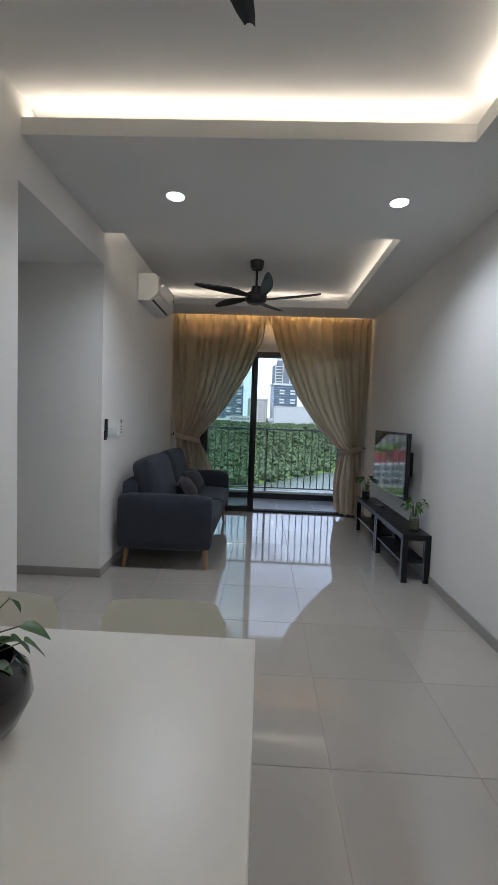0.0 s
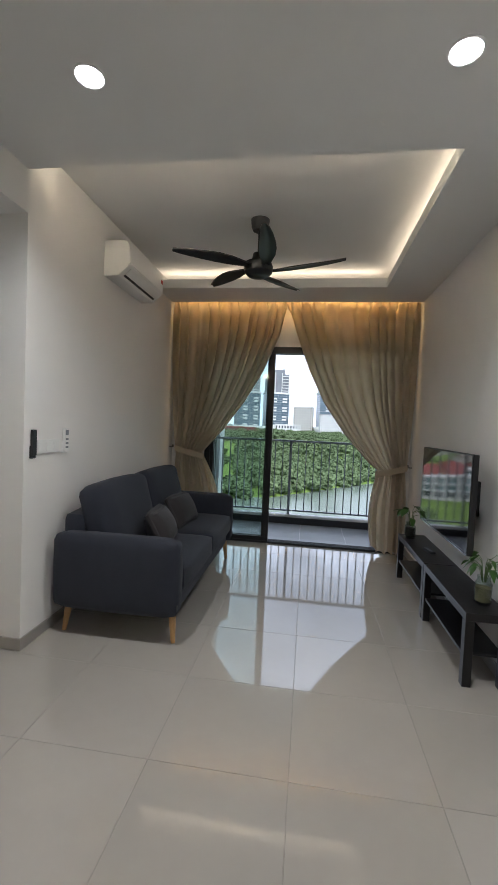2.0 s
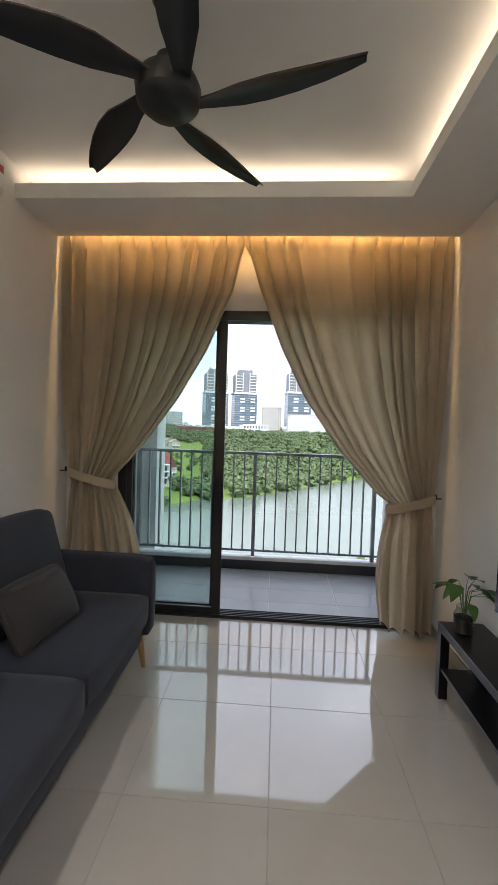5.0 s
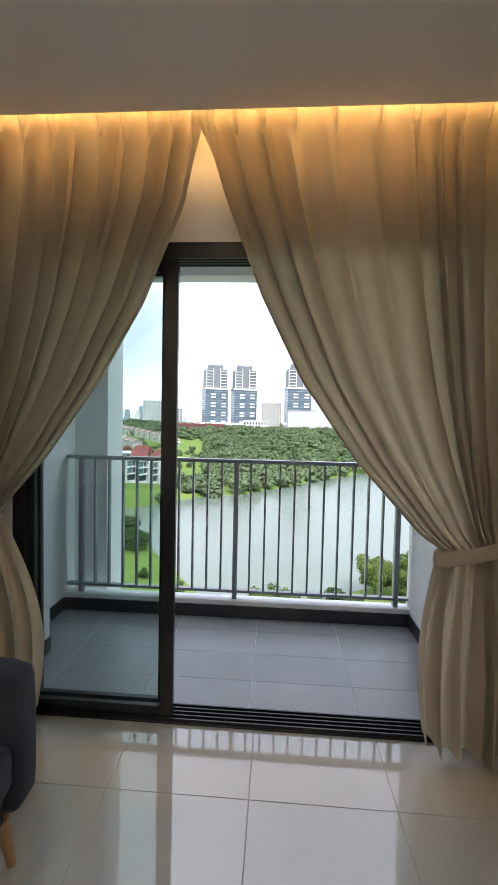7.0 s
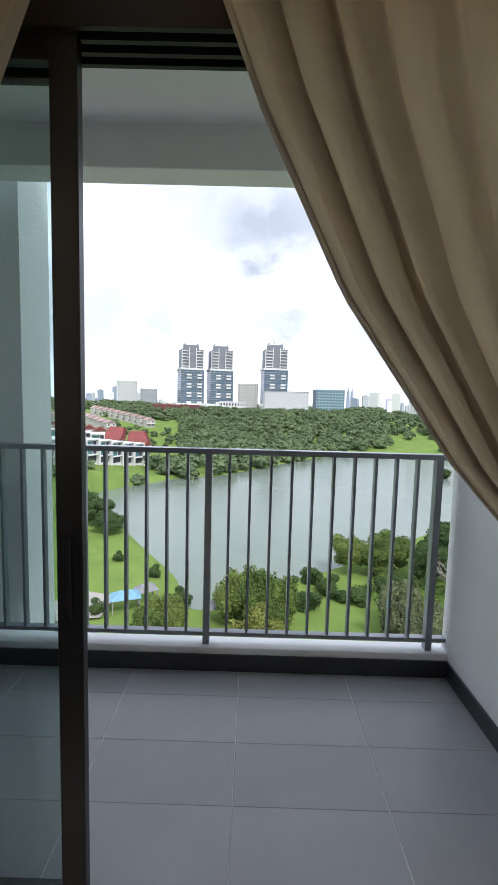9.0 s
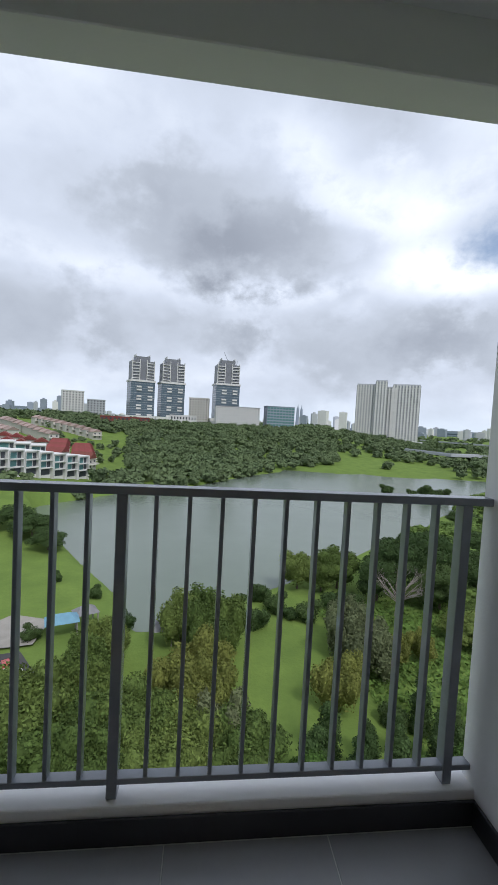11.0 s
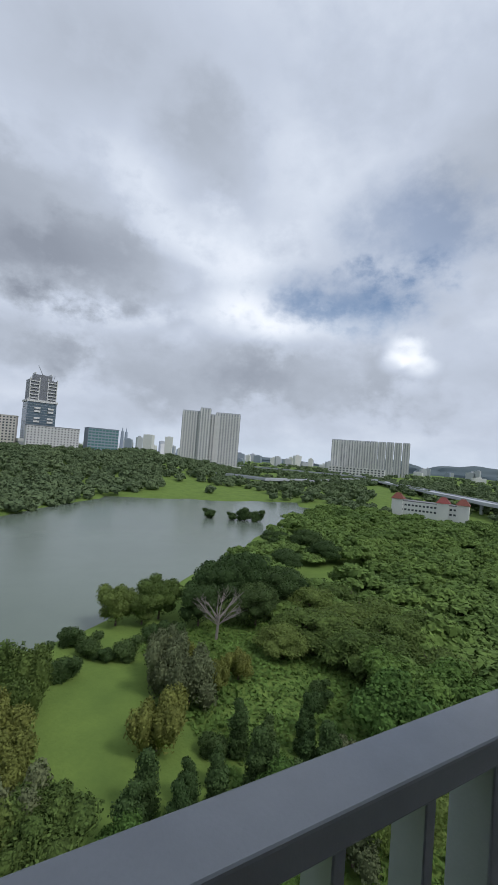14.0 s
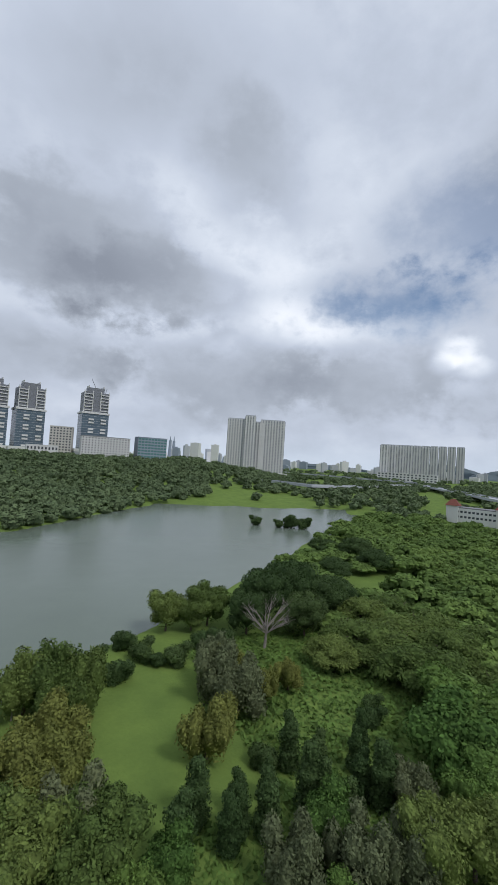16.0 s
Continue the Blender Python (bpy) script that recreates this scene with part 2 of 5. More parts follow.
# ---- mesh helpers ----
def box(x0, y0, z0, x1, y1, z1, bevel=0.0, seg=2, bm=None):
    made = bmesh.new()
    bmesh.ops.create_cube(made, size=1.0)
    for v in made.verts:
        v.co = Vector((x0 if v.co.x < 0 else x1, y0 if v.co.y < 0 else y1, z0 if v.co.z < 0 else z1))
    if bevel:
        bmesh.ops.bevel(made, geom=made.edges[:], offset=bevel, segments=seg, profile=0.5, affect="EDGES")
    return made if bm is None else merge(bm, made)


def merge(bm, other, m=None):
    if m is not None:
        other.transform(m)
    tmp = bpy.data.meshes.new("tmp")
    other.to_mesh(tmp)
    bm.from_mesh(tmp)
    bpy.data.meshes.remove(tmp)
    other.free()
    return bm


def tube(p0, p1, r0, r1=None, n=12, bm=None, caps=True):
    r1 = r0 if r1 is None else r1
    made = bmesh.new()
    p0, p1 = Vector(p0), Vector(p1)
    bmesh.ops.create_cone(made, cap_ends=caps, segments=n, radius1=r0, radius2=max(r1, 1e-4), depth=(p1 - p0).length)
    made.transform(Matrix.Translation((p0 + p1) / 2) @ (p1 - p0).to_track_quat("Z", "Y").to_matrix().to_4x4())
    return made if bm is None else merge(bm, made)


def lathe(profile, n=24, bm=None, at=(0, 0, 0)):
    """Turned body from (radius, height) pairs."""
    made = bmesh.new()
    rings = []
    for r, z in profile:
        rings.append([made.verts.new((at[0] + r * math.cos(2 * math.pi * i / n), at[1] + r * math.sin(2 * math.pi * i / n), at[2] + z)) for i in range(n)])
    for a, b in zip(rings, rings[1:]):
        for i in range(n):
            made.faces.new((a[i], a[(i + 1) % n], b[(i + 1) % n], b[i]))
    for ring, flip in ((rings[0], True), (rings[-1], False)):
        made.faces.new(ring[::-1] if flip else ring)
    return made if bm is None else merge(bm, made)


def mesh_of(name, bm, mat, smooth=False):
    me = bpy.data.meshes.new(name)
    bmesh.ops.recalc_face_normals(bm, faces=bm.faces[:])
    bm.to_mesh(me)
    bm.free()
    me.materials.append(mat)
    if smooth:
        me.shade_smooth()
        me.set_sharp_from_angle(angle=radians(38))
    return me


def part(name, bm, mat, parent, label="", smooth=False, m=None):
    """One mesh object under a thing or under a part."""
    me = bm if isinstance(bm, bpy.types.Mesh) else mesh_of(name, bm, mat, smooth)
    ob = new(name, me)
    ob.parent = parent
    if m is not None:
        ob.matrix_basis = m
    return tagged(ob, label)


def thing(name, label, category, m=None, group="", kind=""):
    ob = new(name)
    ob.empty_display_size = 0.1
    if m is not None:
        ob.matrix_basis = m
    return tagged(ob, label, category, group, kind)


def structure(name, bm, mat, label, category, smooth=False):
    return tagged(new(name, mesh_of(name, bm, mat, smooth)), label, category, kind="structure")


# ---- structure of the flat ----
T = 0.12
Y0 = -2.6
YC0, YC1, ZH = 2.76, 3.96, 2.637   # side passage: from, to, height of its head


def build_shell():
    w = box(XL - T, Y0, -0.1, XL, YC0, 3.3)
    structure("wall_west_dining", w, M_WALL, "plain white painted wall beside the dining table", "wall")
    w = box(XL - T, YC1, -0.1, XL, YW, 3.3)
    structure("wall_west_living", w, M_WALL, "plain white painted wall behind the sofa", "wall")
    structure("wall_passage_head", box(XL - T, YC0, ZH, XL, YC1, 3.3), M_WALL, "white painted wall above the side passage", "wall")
    structure("wall_passage_north", box(-3.2, YC1, -0.1, XL - T, YC1 + T, 3.3), M_WALL, "white painted wall of the side passage", "wall")
    structure("wall_passage_south", box(-3.2, YC0 - T, -0.1, XL - T, YC0, 3.3), M_WALL, "white painted wall of the side passage", "wall")
    structure("wall_passage_end", box(-3.32, YC0 - T, -0.1, -3.2, YC1 + T, 3.3), M_WALL, "white painted end wall of the passage", "wall")
    structure("wall_east", box(XR, Y0, -0.1, XR + T, YW + 0.14, 3.3), M_WALL, "plain white painted wall behind the television", "wall")
    structure("wall_south", box(XL - T, Y0 - T, -0.1, XR + T, Y0, 3.3), M_WALL, "plain white wall closing the dining side", "wall")
    # window wall round the balcony door
    w = bmesh.new()
    box(XL - T, YW, -0.1, DX0, YW + 0.14, 3.3, bm=w)
    box(DX1, YW, -0.1, XR, YW + 0.14, 3.3, bm=w)
    box(DX0, YW, DZ, DX1, YW + 0.14, 3.3, bm=w)
    structure("wall_north", w, M_WALL, "white painted wall round the balcony door", "wall")
    # ceilings: raised trays and the dropped border with ledges
    structure("ceiling_raised", box(XL - T, Y0 - T, CEIL, XR + T, YW + 0.14, CEIL + 0.15), M_CEIL, "white raised plaster ceiling", "ceiling")
    c = bmesh.new()
    lip = S + 0.09
    # tray openings end at the lip; the ledge behind it carries the strip
    tr = ((Y0 + 1.2, 2.785), (3.955, 6.035))
    box(1.387, Y0, S, XR, 6.54, lip, bm=c)                     # east border
    box(XL, tr[0][1], S, 1.387, tr[1][0], lip, bm=c)           # beam between the trays
    box(XL, tr[1][1], S, 1.387, 6.54, lip, bm=c)               # border before the curtains
    box(XL, Y0, S, 1.387, tr[0][0], lip, bm=c)
    box(1.66, Y0, lip, XR, 6.54, CEIL, bm=c)                   # back of the ledges
    box(XL, 3.06, lip, 1.66, 3.70, CEIL, bm=c)
    box(XL, 6.34, lip, 1.66, 6.54, CEIL, bm=c)
    box(XL, Y0, lip, 1.66, tr[0][0] - 0.28, CEIL, bm=c)
    structure("ceiling_dropped", c, M_CEIL, "white dropped plaster ceiling border with lit coves", "ceiling")
    structure("ceiling_passage", box(-3.2, YC0, ZH, XL - T, YC1, ZH + 0.1), M_CEIL, "white ceiling of the side passage", "ceiling")
    # floor slab in joint colour; the tiles lie on it
    f = bmesh.new()
    box(-3.32, Y0 - T, -0.16, XR + T, YW + 0.01, -0.0018, bm=f)
    fl = structure("floor", f, M_GROUT, "glossy light grey porcelain tile floor", "floor")
    # skirting tiles
    for i, (x0, y0, x1, y1) in enumerate(((XL, YC1 + 0.0, XL + 0.011, YW), (XR - 0.011, Y0, XR, YW), (-3.2, YC1 - 0.011, XL + 0.011, YC1),
                                         (XL, Y0, XL + 0.011, YC0), (-3.2, YC0, XL + 0.011, YC0 + 0.011), (XL, Y0, XR, Y0 + 0.011))):
        structure("baseboard", box(x0, y0, 0, x1, y1, 0.075, 0.002, 1), M_SKIRT, "grey-brown tile skirting along the wall", "baseboard")
    return fl


DX0, DX1, DZ = -0.60, 1.70, 2.405     # balcony door opening
FLOOR = build_shell()


# ---- balcony ----
BX0, BX1, BZ = -0.98, 1.815, -0.03
RY = 8.015


def build_balcony():
    structure("balcony_floor", box(BX0 - 0.6, YW + 0.01, -0.25, BX1 + 0.2, 8.02, BZ - 0.0015), M_SLATE_GROUT, "dark slate-look tiled balcony floor", "floor")
    k = bmesh.new()
    box(BX0 - 0.5, 7.962, -0.3, BX1 + 0.2, 8.08, 0.104, 0.006, 2, bm=k)
    structure("balcony_kerb", k, M_OUTWALL, "low white painted kerb under the railing", "kerb")
    structure("wall_balcony_east", box(BX1, YW + 0.14, -0.3, BX1 + 0.2, 8.045, 3.4, 0.004, 1), M_OUTWALL, "white painted balcony side wall", "wall")
    w = bmesh.new()
    box(-1.25, 7.35, -0.3, BX0, 8.14, 3.4, bm=w)
    box(-1.25, YW + 0.14, -0.3, -0.76, 7.35, 3.4, bm=w)
    structure("wall_balcony_west", w, M_OUTWALL, "white painted balcony side wall with a pier", "wall")
    structure("balcony_lintel", box(BX0 - 0.3, 7.88, 2.652, BX1 + 0.2, 8.04, 3.4, 0.004, 1), M_OUTWALL, "white beam over the balcony opening", "beam")
    structure("balcony_ceiling", box(BX0 - 0.3, YW + 0.14, 2.86, BX1 + 0.2, 7.88, 3.0), M_OUTWALL, "plain white balcony ceiling", "ceiling")
    structure("outer_column", box(-1.1, 8.20, -34.5, -0.72, 8.55, 6.0), M_OUTWALL, "grey rendered column outside the railing", "column")
    for x0, y0, x1, y1 in ((BX0, 7.945, BX1, 7.957), (BX1 - 0.012, YW + 0.14, BX1, 7.945), (BX0, 7.35, BX0 + 0.012, 7.945), (-0.76, YW + 0.14, -0.748, 7.35)):
        structure("balcony_baseboard", box(x0, y0, BZ, x1, y1, BZ + 0.10, 0.002, 1), M_SHADESLATE, "dark slate tile skirting of the balcony", "baseboard")


build_balcony()


def build_railing():
    r = thing("balcony_railing", "dark grey powder-coated steel balcony railing", "railing", pose(0, RY, 0))
    part("handrail", box(BX0, -0.030, 1.215, BX1 + 0.0, 0.030, 1.245, 0.003, 2), M_RAIL, r)
    part("bottom_rail", box(BX0, -0.022, 0.155, BX1, 0.022, 0.178, 0.003, 2), M_RAIL, r)
    xs = (-0.857, 0.429, 1.715)
    for x in xs:
        part("post", box(x - 0.019, -0.026, 0.104, x + 0.019, 0.026, 1.215, 0.003, 2), M_RAIL, r)
    picket = mesh_of("picket", box(-0.0075, -0.02, 0.178, 0.0075, 0.02, 1.215, 0.0015, 1), M_RAIL)
    for a, b in zip(xs, xs[1:]):
        for i in range(1, 11):
            part("picket", picket, None, r, m=pose(a + (b - a) * i / 11, 0, 0))


build_railing()


# ---- balcony door ----
def build_door():
    d = thing("sliding_door", "black aluminium sliding balcony door, half open", "door", pose(0, YW, 0), kind="")
    part("jamb", box(DX0, 0.0, 0.0, DX0 + 0.07, 0.12, DZ, 0.003, 1), M_ALU, d)
    part("jamb", box(DX1 - 0.07, 0.0, 0.0, DX1, 0.12, DZ, 0.003, 1), M_ALU, d)
    h = bmesh.new()
    box(DX0, 0.0, DZ - 0.05, DX1, 0.12, DZ, 0.002, 1, bm=h)
    for y in (0.0, 0.035, 0.07, 0.105):
        box(DX0 + 0.07, y, DZ - 0.075, DX1 - 0.07, y + 0.012, DZ - 0.048, bm=h)
    part("head_track", h, M_ALU, d)
    s = bmesh.new()
    box(DX0, -0.005, -0.05, DX1, 0.125, 0.006, 0.002, 1, bm=s)
    for y in (0.0, 0.028, 0.056, 0.084, 0.110):
        box(DX0 + 0.07, y, 0.004, DX1 - 0.07, y + 0.008, 0.024, bm=s)
    part("sill_track", s, M_ALU, d)
    # leaf parked at the west half
    lx0, lx1, y = DX0 + 0.06, 0.242, 0.012
    leaf = part("door_leaf", leaf_frame(lx0, lx1, y), M_ALU, d)
    g = part("glass_pane", box(lx0 + 0.05, y + 0.012, 0.07, lx1 - 0.05, y + 0.018, DZ - 0.13), M_GLASS, leaf, "clear faintly green glass")
    g.visible_shadow = False
    lk = bmesh.new()
    box(lx1 - 0.047, y - 0.008, 0.93, lx1 - 0.027, y, 1.15, 0.003, 2, bm=lk)
    part("pull_handle", lk, M_ALU, leaf)
    # second leaf behind it
    lx0, lx1, y = DX0 + 0.06, 0.215, 0.068
    leaf = part("door_leaf", leaf_frame(lx0, lx1, y), M_ALU, d)
    g = part("glass_pane", box(lx0 + 0.05, y + 0.012, 0.07, lx1 - 0.05, y + 0.018, DZ - 0.13), M_GLASS, leaf, "clear faintly green glass")
    g.visible_shadow = False


def leaf_frame(x0, x1, y):
    b = bmesh.new()
    t = 0.03
    box(x0, y, 0.025, x0 + 0.05, y + t, DZ - 0.075, 0.002, 1, bm=b)
    box(x1 - 0.066, y, 0.025, x1, y + t, DZ - 0.075, 0.002, 1, bm=b)
    box(x0, y + 0.001, 0.025, x1, y + t - 0.001, 0.075, 0.002, 1, bm=b)
    box(x0, y + 0.001, DZ - 0.135, x1, y + t - 0.001, DZ - 0.075, 0.002, 1, bm=b)
    return b


build_door()


# ---- things in the flat ----
M_SOFA = material("sofa_fabric", (0.021, 0.025, 0.039), 0.9, vary=0.16, scale=9, bump=0.0012, bump_scale=520, sheen=0.06)
M_PILLOW = material("pillow_fabric", (0.030, 0.025, 0.026), 0.8, vary=0.15, scale=10, bump=0.001, bump_scale=480, sheen=0.08)
M_OAK = material("leg_wood", (0.50, 0.29, 0.12), 0.5, vary=0.2, scale=8, stretch=(6, 6, 1))
M_BLACKWOOD = material("black_brown_veneer", (0.009, 0.008, 0.009), 0.34, vary=0.25, scale=7, stretch=(8, 1, 8), rough_vary=0.08)
M_PLASTIC = material("black_plastic", (0.012, 0.012, 0.013), 0.42, vary=0.1, scale=10)
M_FAN = material("fan_black", (0.018, 0.020, 0.024), 0.38, vary=0.12, scale=6)
M_SCREEN = material("screen_glass", (0.006, 0.006, 0.008), 0.07, vary=0.05, scale=2, coat=0.6)
M_CHROME = material("chrome", (0.75, 0.75, 0.76), 0.15, 1.0, vary=0.05)
M_ACWHITE = material("white_plastic", (0.80, 0.80, 0.785), 0.35, vary=0.02, scale=4)
M_TABLE = material("white_laminate", (0.79, 0.785, 0.755), 0.34, vary=0.02, scale=3, rough_vary=0.06)
M_CHAIR = material("cream_plastic", (0.84, 0.82, 0.73), 0.42, vary=0.03, scale=5)
M_CURTAIN = material("curtain_cloth", (0.76, 0.665, 0.52), 0.9, vary=0.05, scale=3, bump=0.0006, bump_scale=700, sheen=0.2, trans=0.20)
M_LEAF = material("pothos_leaf", (0.085, 0.205, 0.040), 0.38, vary=0.25, scale=16, per_island=0.3, trans=0.15)
M_STEM = material("plant_stem", (0.10, 0.17, 0.05), 0.5)
M_JAR = clear_glass("jar_glass", (0.86, 0.90, 0.88))
M_SOIL = material("jar_soil", (0.03, 0.025, 0.02), 0.6, vary=0.3, scale=40)
M_ROOT = material("jar_roots", (0.22, 0.19, 0.10), 0.7, vary=0.3, scale=60)
M_BOWL = material("smoked_bowl", (0.018, 0.017, 0.016), 0.12, vary=0.1, coat=0.5)
M_LAMP = glow("downlight_disc", (1.0, 0.97, 0.93), 9.0)
M_RED = material("sticker_red", (0.5, 0.05, 0.04), 0.5)
M_GREY = material("grey_print", (0.25, 0.27, 0.30), 0.5)


def cushion(sx, sy, sz, r=0.04, puff=0.02, cuts=9, pinch=0.0):
    """A stuffed block about the origin: rounded edges, swollen faces, corners drawn in by pinch."""
    b = bmesh.new()
    bmesh.ops.create_cube(b, size=2.0)
    bmesh.ops.subdivide_edges(b, edges=b.edges[:], cuts=cuts, use_grid_fill=True)
    hx, hy, hz = sx / 2, sy / 2, sz / 2
    for v in b.verts:
        u, w, t = v.co
        p = Vector((u * hx, w * hy, t * hz))
        q = Vector((max(-hx + r, min(hx - r, p.x)), max(-hy + r, min(hy - r, p.y)), max(-hz + r, min(hz - r, p.z))))
        d = p - q
        if d.length > 1e-6:
            p = q + d.normalized() * min(r, d.length)
        fu, fw, ft = 1 - u * u, 1 - w * w, 1 - t * t
        p += Vector((math.copysign(puff * fw * ft, u) if abs(u) > 0.99 else 0, math.copysign(puff * fu * ft, w) if abs(w) > 0.99 else 0,
                     math.copysign(puff * fu * fw, t) if abs(t) > 0.99 else 0))
        if pinch:
            p.z *= (0.25 + 0.75 * (fu * fw) ** 0.4)
            p.x, p.y = p.x * (1 - 0.06 * (1 - w * w)), p.y * (1 - 0.06 * (1 - u * u))
        p += 0.003 * noise.noise_vector(p * 7 + Vector((sx, sy, sz)) * 9)
        v.co = p
    return b


def build_sofa():
    s = thing("sofa", "dark blue-grey fabric two-seat sofa with wooden legs against the wall", "sofa", pose(-0.525, 5.13, 0))
    L, D = 1.97, 0.88              # along y, along x
    for y in (-L / 2 + 0.075, L / 2 - 0.075):
        a = cushion(D - 0.02, 0.15, 0.50, 0.055, 0.006)
        part("armrest", a, M_SOFA, s, smooth=True, m=pose(0.005, y, 0.44))
    part("seat_frame", cushion(D - 0.08, L - 0.28, 0.15, 0.03, 0.0), M_SOFA, s, smooth=True, m=pose(0, 0, 0.255))
    part("back_frame", cushion(0.17, L - 0.26, 0.56, 0.05, 0.004), M_SOFA, s, smooth=True, m=pose(-0.345, 0, 0.52))
    w = (L - 0.31) / 2
    for y in (-w / 2 - 0.002, w / 2 + 0.002):
        part("seat_cushion", cushion(0.70, w, 0.18, 0.045, 0.012), M_SOFA, s, smooth=True, m=pose(0.095, y, 0.405))
        part("back_cushion", cushion(0.20, w, 0.54, 0.06, 0.02), M_SOFA, s, smooth=True, m=pose(-0.20, y, 0.715, 0, -15, 0))
    for x in (-0.36, 0.37):
        for y in (-L / 2 + 0.13, L / 2 - 0.13):
            lg = tube((x, y, 0.19), (x + 0.02 * (1 if x > 0 else -1), y * 1.03, 0.0), 0.026, 0.014, 14)
            part("leg", lg, M_OAK, s, "tapered light wooden leg", smooth=True)
    part("side_tag", box(0.43, -L / 2 + 0.02, 0.245, 0.433, -L / 2 + 0.05, 0.285), M_PLASTIC, s)
    for y, rz, x in ((-0.36, 8, 0.10), (0.29, -6, 0.06)):
        p = thing("throw_pillow", "small dark grey fabric throw pillow leaning on the sofa back", "pillow",
                  pose(-0.525 + x, 5.13 + y, 0.625, 0, 62, rz), "pillows on the sofa")
        part("cover", cushion(0.30, 0.44, 0.17, 0.03, 0.02, 10, 0.2), M_PILLOW, p, smooth=True)


build_sofa()


def build_bench(y0, y1):
    b = thing("tv_bench", "black-brown low bench table with an open lower shelf", "bench", pose(1.74, (y0 + y1) / 2, 0), "benches under the television")
    h, w = (y1 - y0) / 2, 0.125
    part("top", box(-w, -h, 0.385, w, h, 0.432, 0.002, 1), M_BLACKWOOD, b)
    part("shelf", box(-w + 0.008, -h + 0.05, 0.165, w - 0.008, h - 0.05, 0.182, 0.001, 1), M_BLACKWOOD, b)
    for x in (-w, w - 0.05):
        for y in (-h, h - 0.05):
            part("leg", box(x, y, 0, x + 0.05, y + 0.05, 0.385, 0.002, 1), M_BLACKWOOD, b)


build_bench(4.155, 5.02)
build_bench(5.03, 5.945)


def build_tv():
    t = thing("television", "slim black flat television on a wall bracket", "television", pose(1.70, 4.955, 1.005, 0, 0, 0))
    part("case", box(-0.008, -0.55, -0.318, 0.03, 0.55, 0.318, 0.006, 2), M_PLASTIC, t)
    part("screen", box(-0.0105, -0.542, -0.302, -0.0065, 0.542, 0.310), M_SCREEN, t, "glossy black screen")
    part("rear_cover", box(0.03, -0.40, -0.28, 0.065, 0.40, 0.10, 0.015, 2), M_PLASTIC, t)
    br = bmesh.new()
    box(0.065, -0.2, -0.15, 0.085, -0.16, 0.15, bm=br)
    box(0.065, 0.16, -0.15, 0.085, 0.2, 0.15, bm=br)
    box(0.085, -0.22, -0.06, 0.15, 0.22, 0.06, 0.004, 1, bm=br)
    box(0.15, -0.24, -0.12, 0.168, 0.24, 0.12, bm=br)
    part("wall_bracket", br, M_PLASTIC, t)
    part("trim_line", box(-0.0112, -0.548, -0.318, -0.0068, 0.548, -0.309), M_CHROME, t, "thin silver lower edge")


build_tv()


def leaf_bm(b, base, tip, width, droop=0.02):
    """A heart-shaped leaf from base to tip, cupped along its midrib."""
    base, tip = Vector(base), Vector(tip)
    ax = tip - base
    side = ax.cross(Vector((0.2, 0.1, 1))).normalized()
    nrm = side.cross(ax).normalized()
    prof = ((0.0, 0.12), (0.08, 0.75), (0.25, 1.0), (0.5, 0.85), (0.75, 0.5), (0.92, 0.18), (1.0, 0.0))
    rows = []
    for t, w in prof:
        c = base + ax * t - Vector((0, 0, droop * t * t))
        off = side * (w * width / 2)
        rows.append((b.verts.new(c + off + nrm * w * width * 0.14), b.verts.new(c), b.verts.new(c - off + nrm * w * width * 0.14)))
    for p, q in zip(rows, rows[1:]):
        b.faces.new((p[0], p[1], q[1], q[0]))
        b.faces.new((p[1], p[2], q[2], q[1]))


def build_plant(name, label, at, vessel, leaves, reach, size, seed, rise=0.05):
    rng = random.Random(seed)
    p = thing(name, label, "plant", pose(*at))
    top = vessel(p)
    st = bmesh.new()
    made = []
    for i in range(leaves):
        a = 2.4 * i + rng.uniform(-0.4, 0.4)
        r, h = reach * rng.uniform(0.45, 1.0), rise + reach * rng.uniform(0.0, 0.9)
        end = Vector((r * math.cos(a), r * math.sin(a), top + h))
        mid = Vector((0.35 * end.x, 0.35 * end.y, top + h * 0.75))
        tube((0.1 * end.x, 0.1 * end.y, top - 0.03), mid, 0.0022, 0.0018, 6, bm=st)
        tube(mid, end, 0.0018, 0.0015, 6, bm=st)
        ls = size * rng.uniform(0.7, 1.15)
        lb = bmesh.new()
        out = Vector((math.cos(a), math.sin(a), rng.uniform(-0.9, 0.1))).normalized()
        leaf_bm(lb, end, end + out * ls, ls * 0.72)
        made.append(lb)
    stems = part("stems", st, M_STEM, p)
    for lb in made:
        part("leaf", lb, M_LEAF, p, smooth=True)
    return p


def jar_vessel(r, h, fill, fill_mat):
    def vessel(p):
        part("jar", lathe(((r * 0.85, 0), (r, 0.012), (r, h * 0.72), (r * 0.74, h * 0.86), (r * 0.78, h), (r * 0.72, h), (r * 0.68, h * 0.87),
                           (r * 0.93, h * 0.72), (r * 0.93, 0.016), (0.001, 0.014)), 24), M_JAR, p, "clear glass jar", smooth=True).visible_shadow = False
        part("filling", lathe(((r * 0.5, 0.016), (r * 0.9, 0.02), (r * 0.9, h * fill), (r * 0.3, h * fill + 0.004)), 20), fill_mat, p, smooth=True)
        return h * 0.95
    return vessel


def bowl_vessel(p):
    part("bowl", lathe(((0.05, 0), (0.085, 0.02), (0.108, 0.07), (0.100, 0.12), (0.075, 0.15), (0.070, 0.148), (0.092, 0.115), (0.098, 0.07), (0.03, 0.02)), 28),
         M_BOWL, p, "dark glossy round bowl", smooth=True)
    return 0.15


